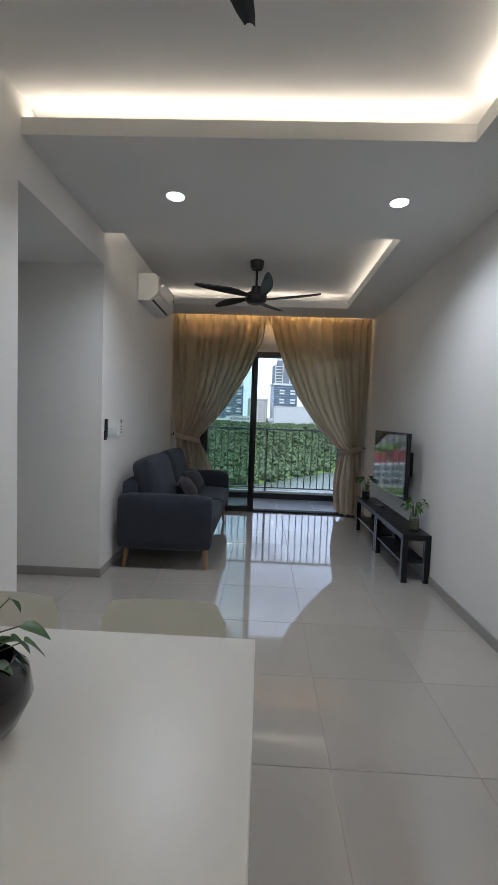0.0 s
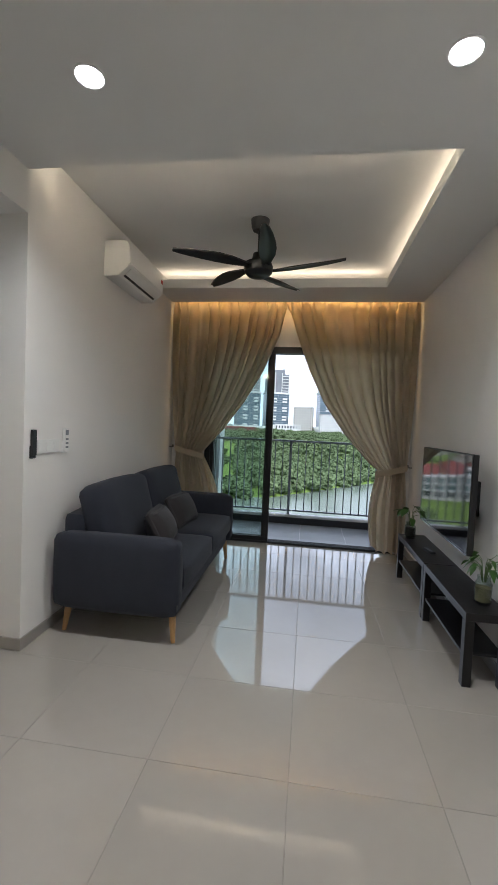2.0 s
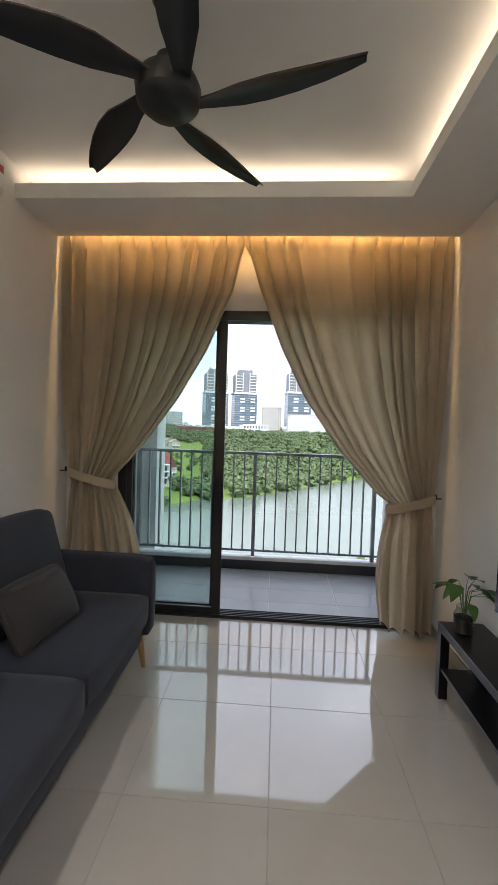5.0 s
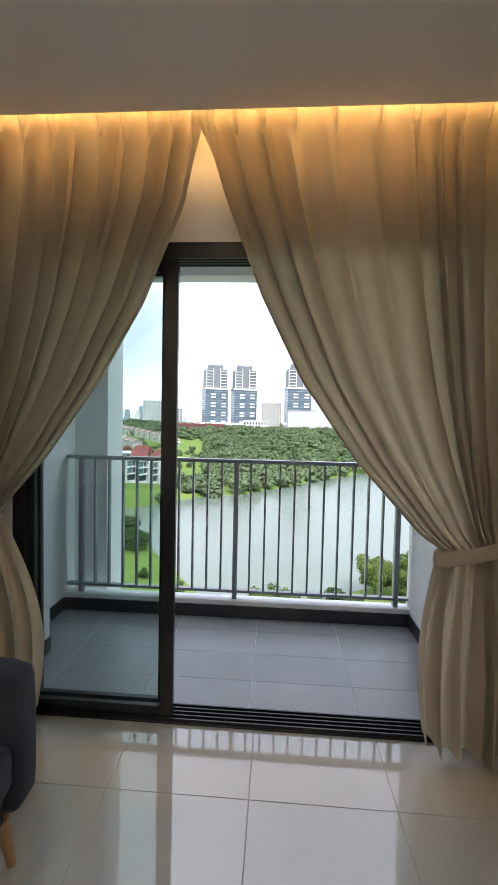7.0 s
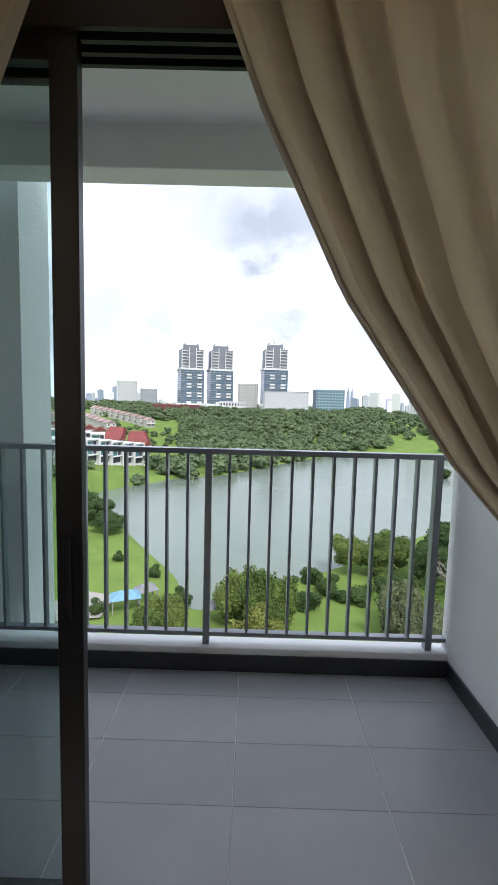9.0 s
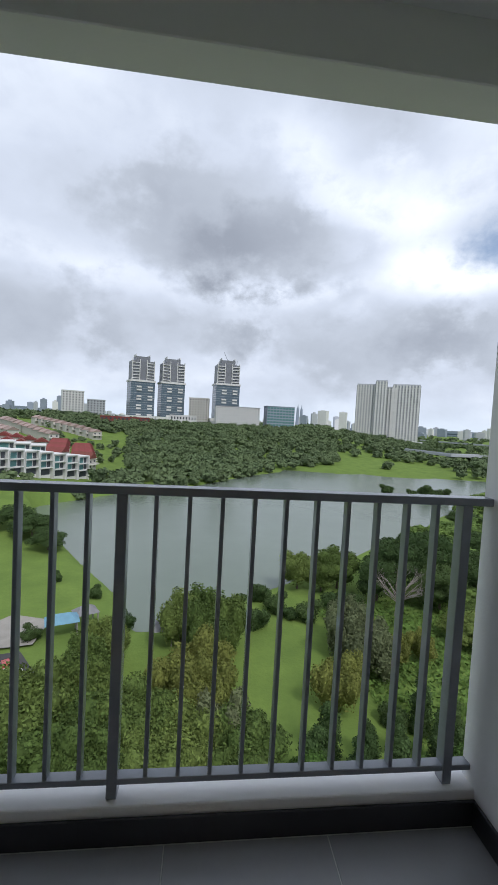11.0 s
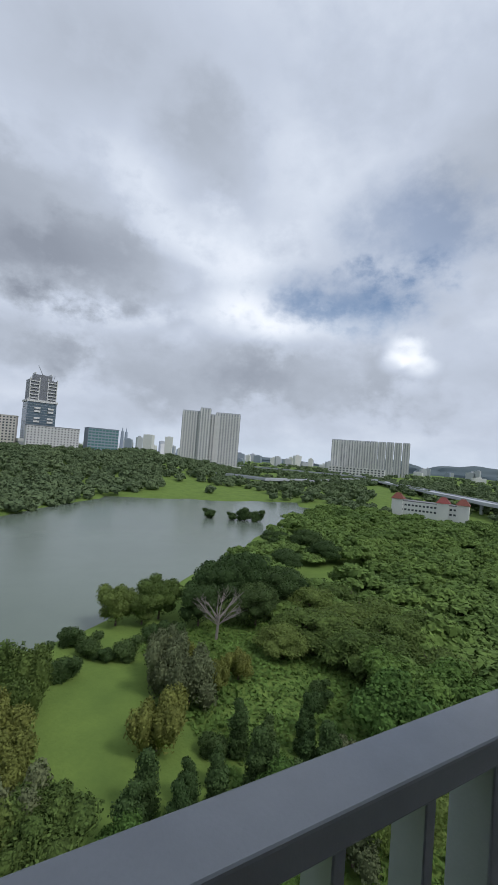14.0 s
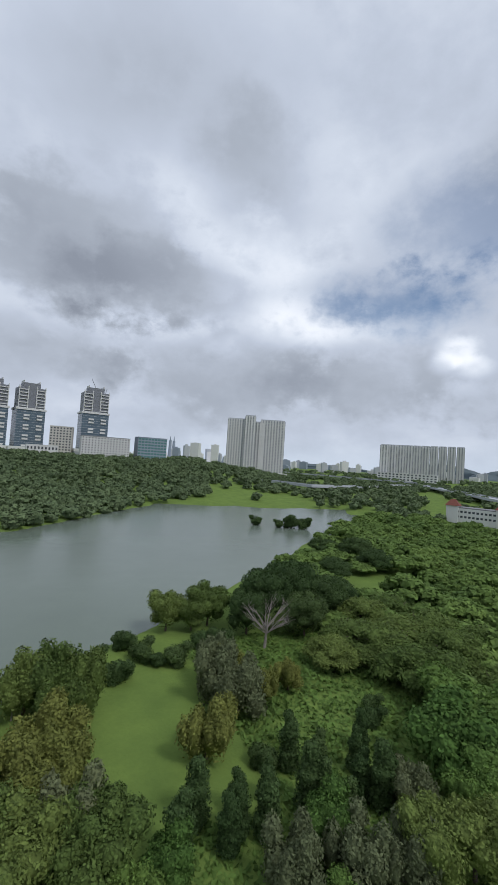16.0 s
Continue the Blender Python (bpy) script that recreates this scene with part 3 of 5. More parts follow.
build_plant("potted_plant", "leafy green pothos in a glass jar of dark soil", (1.69, 5.80, 0.432), jar_vessel(0.052, 0.155, 0.62, M_SOIL), 13, 0.11, 0.105, 3)
build_plant("bottle_plant", "small green cutting rooting in a glass jar of water", (1.765, 4.32, 0.432), jar_vessel(0.048, 0.17, 0.6, M_ROOT), 20, 0.10, 0.060, 8)
build_plant("table_plant", "green pothos in a dark round bowl on the table", (-0.228, 1.30, 0.752), bowl_vessel, 20, 0.105, 0.055, 5, 0.0)

rm = thing("remote_control", "small black remote control lying on the bench", "remote", pose(1.745, 5.36, 0.433, 0, 0, 12))
part("shell", box(-0.022, -0.075, 0, 0.022, 0.075, 0.018, 0.006, 2), M_PLASTIC, rm)
part("keypad", box(-0.015, -0.05, 0.0175, 0.015, 0.06, 0.0195, 0.0008, 1), M_GREY, rm)


def build_ac():
    y0, y1 = 4.87, 5.63
    a = thing("air_conditioner", "white wall-mounted split air conditioner above the sofa", "air conditioner", pose(XL, (y0 + y1) / 2, 2.60))
    h = (y1 - y0) / 2
    prof = ((0, 0.0), (0.125, 0.004), (0.205, 0.075), (0.215, 0.10), (0.215, 0.235), (0.195, 0.272), (0.17, 0.281), (0, 0.281))
    b = bmesh.new()
    ends = [[b.verts.new((x, y, z)) for x, z in prof] for y in (-h, h)]
    for i in range(len(prof)):
        j = (i + 1) % len(prof)
        b.faces.new((ends[0][i], ends[0][j], ends[1][j], ends[1][i]))
    b.faces.new(ends[0][::-1])
    b.faces.new(ends[1])
    bmesh.ops.bevel(b, geom=b.edges[:], offset=0.004, segments=2, affect="EDGES")
    part("body", b, M_ACWHITE, a, smooth=True)
    part("front_panel", box(0.2165, -h + 0.012, 0.092, 0.2225, h - 0.012, 0.262, 0.002, 1), M_ACWHITE, a)
    slot = box(-0.004, -h + 0.06, -0.010, 0.004, h - 0.06, 0.010)
    part("air_slot", slot, M_PLASTIC, a, "dark air outlet slot", m=pose(0.147, 0, 0.0235, 0, 49, 0))
    part("flap", box(-0.035, -h + 0.05, -0.003, 0.035, h - 0.05, 0.003, 0.002, 1), M_ACWHITE, a, m=pose(0.183, 0, 0.050, 0, -41, 0))
    lbl = part("energy_label", box(0.2228, h - 0.075, 0.12, 0.2236, h - 0.022, 0.215), M_ACWHITE, a, "small red and white label")
    part("label_band", box(0.2237, h - 0.073, 0.17, 0.2243, h - 0.024, 0.205), M_RED, lbl)
    part("wall_plate", box(0.0, -h + 0.02, 0.02, -0.002 + 0.004, h - 0.02, 0.27), M_PLASTIC, a)


build_ac()


def build_switches():
    s = thing("switch_panel", "white triple light switch plate on the wall", "switch", pose(XL, 4.195, 1.25))
    part("plate", box(0, -0.115, -0.045, 0.009, 0.115, 0.045, 0.003, 2), M_ACWHITE, s)
    for y in (-0.072, -0.01, 0.066):
        part("rocker", box(0.009, y - 0.022, -0.028, 0.0125, y + 0.022, 0.028, 0.0015, 1), M_ACWHITE, s)
    f = thing("fan_remote", "black fan remote in a holder on the wall", "remote", pose(XL, 4.035, 1.27))
    part("holder", box(0, -0.024, -0.09, 0.014, 0.024, -0.01, 0.003, 1), M_PLASTIC, f)
    part("remote", box(0.004, -0.02, -0.07, 0.022, 0.02, 0.09, 0.004, 2), M_PLASTIC, f)
    a = thing("ac_remote", "white air conditioner remote in a wall holder", "remote", pose(XL, 4.375, 1.285))
    part("holder", box(0, -0.03, -0.09, 0.012, 0.03, -0.01, 0.003, 1), M_ACWHITE, a)
    rc = part("remote", box(0.004, -0.025, -0.08, 0.024, 0.025, 0.085, 0.004, 2), M_ACWHITE, a)
    part("display", box(0.0242, -0.018, 0.035, 0.0252, 0.018, 0.072), M_GREY, rc)
    for i in range(3):
        part("button", box(0.0242, -0.016, -0.055 + i * 0.028, 0.0258, 0.016, -0.042 + i * 0.028, 0.0005, 1), M_GREY, rc)


build_switches()


def build_fan(at, turn):
    f = thing("ceiling_fan", "black five-blade ceiling fan at rest on a short rod", "fan", pose(*at, 0, 0, turn), "ceiling fans")
    top = CEIL - at[2]
    part("canopy", lathe(((0.055, top - 0.085), (0.068, top - 0.06), (0.075, top - 0.001), (0.02, top - 0.001)), 24), M_FAN, f, smooth=True)
    part("rod", tube((0, 0, 0.07), (0, 0, top - 0.07), 0.013, None, 12), M_FAN, f, smooth=True)
    part("motor", lathe(((0.02, 0.125), (0.045, 0.12), (0.06, 0.06), (0.105, 0.045), (0.118, 0.015), (0.112, -0.03), (0.085, -0.055), (0.03, -0.063), (0.001, -0.063))[::-1], 32),
         M_FAN, f, smooth=True)
    prof = ((0.09, 0.052, 0.0), (0.16, 0.075, 0.004), (0.26, 0.118, 0.012), (0.36, 0.128, 0.018), (0.46, 0.115, 0.022), (0.56, 0.090, 0.026), (0.64, 0.062, 0.03), (0.685, 0.036, 0.032))
    b = bmesh.new()
    rows = []
    for r, w, lift in prof:
        sweep = -0.10 * (r / 0.69) ** 2 + 0.05
        row = []
        for k in range(5):
            s = (k / 4 - 0.5) * w
            cup = -0.012 * (1 - (2 * k / 4 - 1) ** 2)
            tilt = 0.16 * s
            row.append((b.verts.new((r, s + sweep, lift + tilt - cup)), b.verts.new((r, s + sweep, lift + tilt - cup - 0.007))))
        rows.append(row)
    for p, q in zip(rows, rows[1:]):
        for k in range(4):
            b.faces.new((p[k][0], p[k + 1][0], q[k + 1][0], q[k][0]))
            b.faces.new((p[k + 1][1], p[k][1], q[k][1], q[k + 1][1]))
        b.faces.new((p[0][1], p[0][0], q[0][0], q[0][1]))
        b.faces.new((p[4][0], p[4][1], q[4][1], q[4][0]))
    for row, flip in ((rows[0], 1), (rows[-1], -1)):
        loop = [v[0] for v in row] + [v[1] for v in row][::-1]
        b.faces.new(loop[::flip])
    blade = mesh_of("blade", b, M_FAN, True)
    for k in range(5):
        part("blade", blade, None, f, m=pose(0, 0, 0, 0, 0, 72 * k))


build_fan((0.215, 5.03, 2.70), 68)
build_fan((0.19, 1.30, 2.70), 90)


def build_downlight(x, y):
    d = thing("downlight", "round white recessed ceiling downlight, switched on", "lamp", pose(x, y, S), "ceiling downlights")
    part("rim", lathe(((0.066, 0.0), (0.068, -0.004), (0.060, -0.007), (0.056, -0.003), (0.056, 0.0))[::-1], 32), M_ACWHITE, d, smooth=True)
    disc = lathe(((0.0555, -0.0045), (0.0555, -0.001)), 32)
    part("diffuser", disc, M_LAMP, d, "glowing white diffuser")


build_downlight(-0.31, 3.37)
build_downlight(1.19, 3.39)


# ---- curtains ----
def build_curtain(name, x_out, x_in, z_tie, tie_out, tie_in, bot_out, bot_in, curve, seed):
    """Pleated cloth gathered to one side by a tie-back. curve: how far the inner edge has gone to the tie, by height."""
    rng = random.Random(seed)
    c = thing(name, "beige floor-length curtain drawn aside with a tie-back", "curtain", pose(0, 6.60, 0), "curtains at the balcony door")
    zt, zb = 2.965, 0.035
    folds, per = 12, 12
    n = folds * per
    wid = [rng.uniform(0.55, 1.6) for _ in range(folds)]
    cum = [sum(wid[:i]) / sum(wid) for i in range(folds + 1)]
    amp = [rng.uniform(0.45, 1.5) for _ in range(folds + 1)]
    shift = [rng.uniform(-0.25, 0.25) for _ in range(folds + 1)]
    zs = [zt - 0.02 * i for i in range(5)] + [zt - 0.08 - (zt - 0.08 - z_tie) * (i / 44) for i in range(1, 45)] + [z_tie - (z_tie - zb) * (i / 30) for i in range(1, 31)]
    b = bmesh.new()
    grid = []
    s = 1 if x_in < x_out else -1
    for z in zs:
        row = []
        for i in range(n + 1):
            u = i / n
            fold = max(k for k in range(folds) if cum[k] <= u)
            ph = (u - cum[fold]) / (cum[fold + 1] - cum[fold])
            k = amp[fold] * (1 - ph) + amp[fold + 1] * ph
            sh = shift[fold] * (1 - ph) + shift[fold + 1] * ph
            if z >= z_tie:
                g = 0.0
                for (za, ga), (zc, gc) in zip(curve, curve[1:]):
                    if za >= z >= zc:
                        f = (za - z) / (za - zc)
                        g = ga + (gc - ga) * f
                        break
                else:
                    g = 0.0 if z > curve[0][0] else 1.0
                g = g ** (1.0 + 0.35 * (1 - u))
                x = (x_out + (x_in - x_out) * u) * (1 - g) + (tie_out + (tie_in - tie_out) * u) * g
                a = 0.042 * (1 - g) + 0.026 * g
                y = 0.03 * g
                top = smooth_step(zt - 0.06, zt - 0.25, z)
                # pinch pleats at the heading, soft folds below
                wave = math.sin(2 * math.pi * (ph + sh * g))
                wave = wave * (0.25 + 0.75 * top) - (1 - top) * 0.9 * math.exp(-((ph - 0.5) / 0.09) ** 2)
                sharp = math.copysign(abs(wave) ** 0.75, wave)
                y += a * k * sharp * (1 - 0.3 * g)
                x += 0.022 * k * math.cos(2 * math.pi * ph) * top * (1 - 0.5 * g) * s * 0.8
                if u > 0.93 and z < zt - 0.1:
                    y += 0.02 * (u - 0.93) / 0.07
            else:
                f = (z_tie - z) / (z_tie - zb)
                w = math.sin(min(f * 1.35, 1.0) * math.pi / 2)
                x = (tie_out + (tie_in - tie_out) * u) * (1 - w) + (bot_out + (bot_in - bot_out) * u) * w
                bulge = math.sin(math.pi * min(f / 1.25, 1.0))
                x += (tie_in - tie_out) * 0.26 * bulge * u * u
                y = 0.03 * (1 - w)
                wave = math.sin(2 * math.pi * (ph + sh)) * (1 - w) + math.sin(math.pi * (fold + ph) + 3 * sh) * w
                y += (0.014 + 0.032 * w) * k * wave
                x += 0.010 * k * math.cos(math.pi * (fold + ph)) * w
            zz = z
            if z < z_tie:
                lift = 0.10 * max(0.0, (u - 0.72) / 0.28) ** 1.4
                zz = z + lift * ((z_tie - z) / (z_tie - zb)) + 0.012 * noise.noise((u * 8, seed, 0)) * f
            row.append(b.verts.new((x, y, zz)))
        grid.append(row)
    for p, q in zip(grid, grid[1:]):
        for i in range(n):
            b.faces.new((p[i], p[i + 1], q[i + 1], q[i]))
    bmesh.ops.solidify(b, geom=b.faces[:], thickness=0.003)
    part("cloth", b, M_CURTAIN, c, smooth=True)
    # tie-back band and its hook
    t = bmesh.new()
    xa, xb = min(tie_out, tie_in) - 0.02, max(tie_out, tie_in) + 0.02
    cx, rx, ry = (xa + xb) / 2, (xb - xa) / 2, 0.062
    rings = []
    for i in range(40):
        a = 2 * math.pi * i / 40
        px, py = cx + rx * math.cos(a), 0.02 + ry * math.sin(a)
        zc = z_tie + 0.045 * (px - cx) / rx * s
        rings.append([t.verts.new((px * 1.0, py, zc - 0.035)), t.verts.new((px + 0.006 * math.cos(a), py + 0.006 * math.sin(a), zc)), t.verts.new((px, py, zc + 0.035))])
    for i in range(40):
        p, q = rings[i], rings[(i + 1) % 40]
        t.faces.new((p[0], q[0], q[1], p[1]))
        t.faces.new((p[1], q[1], q[2], p[2]))
    bmesh.ops.solidify(t, geom=t.faces[:], thickness=0.003)
    part("tie_back", t, M_CURTAIN, c, "beige cloth tie-back band", smooth=True)
    hx = XR if s > 0 else XL
    hk = bmesh.new()
    tube((hx, 0.02, z_tie + 0.05), (hx - 0.045 * s, 0.02, z_tie + 0.05), 0.005, None, 10, bm=hk)
    tube((hx - 0.045 * s, 0.02, z_tie + 0.045), (hx - 0.045 * s, 0.02, z_tie + 0.08), 0.008, 0.008, 10, bm=hk)
    part("hook", hk, M_PLASTIC, c, "small dark metal wall hook")


def smooth_step(a, b, v):
    t = max(0.0, min(1.0, (v - a) / (b - a)))
    return t * t * (3 - 2 * t)


build_curtain("curtain", 1.858, 0.350, 0.985, 1.80, 1.49, 1.82, 1.48,
              ((2.89, 0.0), (2.53, 0.105), (2.10, 0.26), (1.735, 0.425), (1.376, 0.655), (1.057, 0.915), (0.985, 1.0)), 4)
build_curtain("curtain", -1.006, 0.375, 1.085, -0.93, -0.60, -0.96, -0.45,
              ((2.89, 0.0), (2.53, 0.075), (2.087, 0.265), (1.709, 0.49), (1.362, 0.75), (1.125, 0.965), (1.085, 1.0)), 7)
tr = thing("curtain_track", "white curtain track fixed in the ceiling recess", "curtain track", pose(0.42, 6.61, 2.985))
part("rail", box(-1.42, -0.012, 0, 1.42, 0.012, 0.02, 0.002, 1), M_ACWHITE, tr)
part("fixing_block", box(-0.03, -0.01, 0.02, 0.03, 0.01, CEIL - 2.985), M_ACWHITE, tr)
part("fixing_block", box(-1.35, -0.01, 0.02, -1.29, 0.01, CEIL - 2.985), M_ACWHITE, tr)
part("fixing_block", box(1.29, -0.01, 0.02, 1.35, 0.01, CEIL - 2.985), M_ACWHITE, tr)


# ---- dining table and chairs ----
def build_table():
    t = thing("dining_table", "white rectangular dining table with a thin top", "table", pose(-0.265, 1.318, 0))
    part("tabletop", box(-0.60, -0.40, 0.722, 0.60, 0.40, 0.752, 0.003, 2), M_TABLE, t)
    part("apron", box(-0.545, -0.345, 0.66, 0.545, 0.345, 0.722), M_TABLE, t)
    for x in (-0.57, 0.52):
        for y in (-0.37, 0.32):
            part("leg", box(x, y, 0, x + 0.05, y + 0.05, 0.722, 0.004, 2), M_TABLE, t)


build_table()


def build_chair(m):
    c = thing("dining_chair", "cream moulded plastic dining chair tucked under the table", "chair", m, "chairs at the dining table")
    # shell: seat runs up into the back in one curve (faces -y towards the table)
    prof = ((-0.21, 0.445), (-0.19, 0.455), (-0.05, 0.437), (0.10, 0.432), (0.17, 0.445), (0.205, 0.50), (0.218, 0.60), (0.228, 0.705), (0.238, 0.785), (0.240, 0.803))
    b = bmesh.new()
    rows = []
    for i, (y, z) in enumerate(prof):
        back = smooth_step(0.45, 0.80, z)
        half = 0.215 - 0.012 * back
        row = []
        for k in range(13):
            u = k / 6 - 1
            corner = max(0.0, abs(u) - 0.80) / 0.2
            zz = z - 0.055 * corner ** 2 * smooth_step(0.68, 0.785, z)
            yy = y - 0.035 * u * u * back + (0.03 * corner ** 2 if i < 2 else 0)
            row.append(b.verts.new((u * half, yy, zz + 0.02 * u * u * (1 - back))))
        rows.append(row)
    for p, q in zip(rows, rows[1:]):
        for k in range(12):
            b.faces.new((p[k], p[k + 1], q[k + 1], q[k]))
    bmesh.ops.solidify(b, geom=b.faces[:], thickness=0.012)
    part("shell", b, M_CHAIR, c, smooth=True)
    for x in (-0.16, 0.16):
        for y in (-0.15, 0.15):
            part("leg", tube((x, y, 0.435), (x * 1.22, y * 1.25, 0.0), 0.018, 0.012, 12), M_CHAIR, c, smooth=True)
    return c


ch = build_chair(pose(0.035, 1.605, 0.0))
copy_thing(ch, pose(-0.505, 1.605, 0))


# ---- outdoors ----
HOME = set(bpy.data.objects)
M_GRASS = material("grass", (0.165, 0.235, 0.055), 0.9, spec=0.05, vary=0.2, scale=0.16, dark=(0.080, 0.128, 0.034), bump=0.08, bump_scale=2.5)
LAKE_Z = -36.0
LAKE = [(-8, 79), (-13, 93), (-23, 108), (-34, 125), (-50, 150), (-62, 172), (-52, 186), (-34, 205), (-14, 215), (4, 238), (34, 280), (66, 315), (104, 347),
        (140, 337), (190, 312), (222, 292), (226, 270), (190, 235), (156, 205), (128, 190), (104, 172), (94, 160), (78, 146), (62, 134), (48, 121),
        (30, 106), (17, 96), (8, 91), (2, 86), (-3, 79)]


def lake_depth(x, y):
    """Distance to the shore line, positive inside the lake."""
    best, inside = 1e9, False
    n = len(LAKE)
    for i in range(n):
        (x0, y0), (x1, y1) = LAKE[i], LAKE[(i + 1) % n]
        dx, dy = x1 - x0, y1 - y0
        t = max(0.0, min(1.0, ((x - x0) * dx + (y - y0) * dy) / (dx * dx + dy * dy)))
        d = math.hypot(x - x0 - t * dx, y - y0 - t * dy)
        best = min(best, d)
        if (y0 > y) != (y1 > y) and x < dx * (y - y0) / dy + x0:
            inside = not inside
    return best if inside else -best


def smooth(a, b, v):
    t = max(0.0, min(1.0, (v - a) / (b - a)))
    return t * t * (3 - 2 * t)


def ground_z(x, y):
    r, az = math.hypot(x, y), math.degrees(math.atan2(x, y))
    z = -35.2 + 0.35 * noise.noise((x * 0.05, y * 0.05, 0)) + 0.1 * noise.noise((x * 0.2, y * 0.2, 3))
    left = 1 - smooth(15, 32, az)
    z += (26.0 * left + 7.0 * (1 - left)) * smooth(300, 600, r)
    z += 9.0 * smooth(-8, -25, az) * smooth(110, 200, r) * (1 - smooth(300, 600, r))
    z -= 16.0 * left * smooth(900, 1600, r)
    if r < 420:
        z = z + (-38.2 - z) * smooth(-3.0, 2.5, lake_depth(x, y))
    return z


def build_ground():
    radii = [12 * (1.028 ** i) for i in range(120)]
    radii += [radii[-1] * 1.14 ** i for i in range(1, 18)]
    angs = [-180, -150, -120, -90] + [-75 + 0.6 * i for i in range(251)] + [90, 120, 150]
    verts, faces = [(0, 0, -35.0)], []
    for r in radii:
        for a in angs:
            x, y = r * math.sin(radians(a)), r * math.cos(radians(a))
            verts.append((x, y, ground_z(x, y)))
    na = len(angs)
    for j in range(na):
        faces.append((0, 1 + (j + 1) % na, 1 + j))
    for i in range(len(radii) - 1):
        for j in range(na):
            a, b = 1 + i * na + j, 1 + i * na + (j + 1) % na
            faces.append((a, b, b + na, a + na))
    me = bpy.data.meshes.new("ground")
    me.from_pydata(verts, [], faces)
    me.materials.append(M_GRASS)
    me.shade_smooth()
    tagged(new("ground", me), "green grass and scrub ground far below the balcony", "ground", kind="structure")


build_ground()
M_WATER = material("lake_water", (0.15, 0.185, 0.15), 0.22, vary=0.1, scale=0.02, bump=0.02, bump_scale=0.8)
b = bmesh.new()
bmesh.ops.create_grid(b, x_segments=1, y_segments=1, size=1)
b.transform(Matrix.Translation((80, 215, LAKE_Z)) @ Matrix.Diagonal((170, 160, 1, 1)))
structure("water", b, M_WATER, "calm grey-green lake water", "lake")


def polar(az, r, z=None):
    x, y = r * math.sin(radians(az)), r * math.cos(radians(az))
    return (x, y, ground_z(x, y) if z is None else z)


# ---- trees ----
FOLIAGE = dict(vary=0.3, rough=0.8, trans=0.15, spec=0.12)
M_FOL_MID = material("foliage_mid", (0.140, 0.200, 0.052), scale=0.25, per_object=0.22, per_island=0.26, **FOLIAGE)
M_FOL_DARK = material("foliage_dark", (0.075, 0.125, 0.042), scale=0.25, per_object=0.2, per_island=0.26, **FOLIAGE)
M_FOL_YELLOW = material("foliage_yellow", (0.215, 0.240, 0.062), scale=0.25, per_object=0.08, per_island=0.24, **FOLIAGE)
M_FOL_GREY = material("foliage_grey", (0.160, 0.190, 0.095), scale=0.25, per_object=0.15, per_island=0.24, **FOLIAGE)
M_FOL_BRIGHT = material("foliage_bright", (0.130, 0.225, 0.052), scale=0.3, per_object=0.2, per_island=0.26, **FOLIAGE)
M_WOODS = material("foliage_woods", (0.185, 0.265, 0.060), scale=0.05, dark=(0.058, 0.105, 0.034), rough=0.8, spec=0.1, per_island=0.22, trans=0.1)
# far leaves greyer and bluer: distance haze put into the leaf colour
M_WOODS_HAZE = material("foliage_far_haze", (0.150, 0.195, 0.088), scale=0.03, dark=(0.066, 0.098, 0.054), rough=0.85, spec=0.08, per_island=0.2)
M_BARK = material("bark", (0.13, 0.10, 0.075), 0.9, vary=0.25, scale=3, bump=0.02, bump_scale=14)
M_DEADWOOD = material("dead_wood", (0.30, 0.27, 0.24), 0.9, vary=0.2, scale=3)


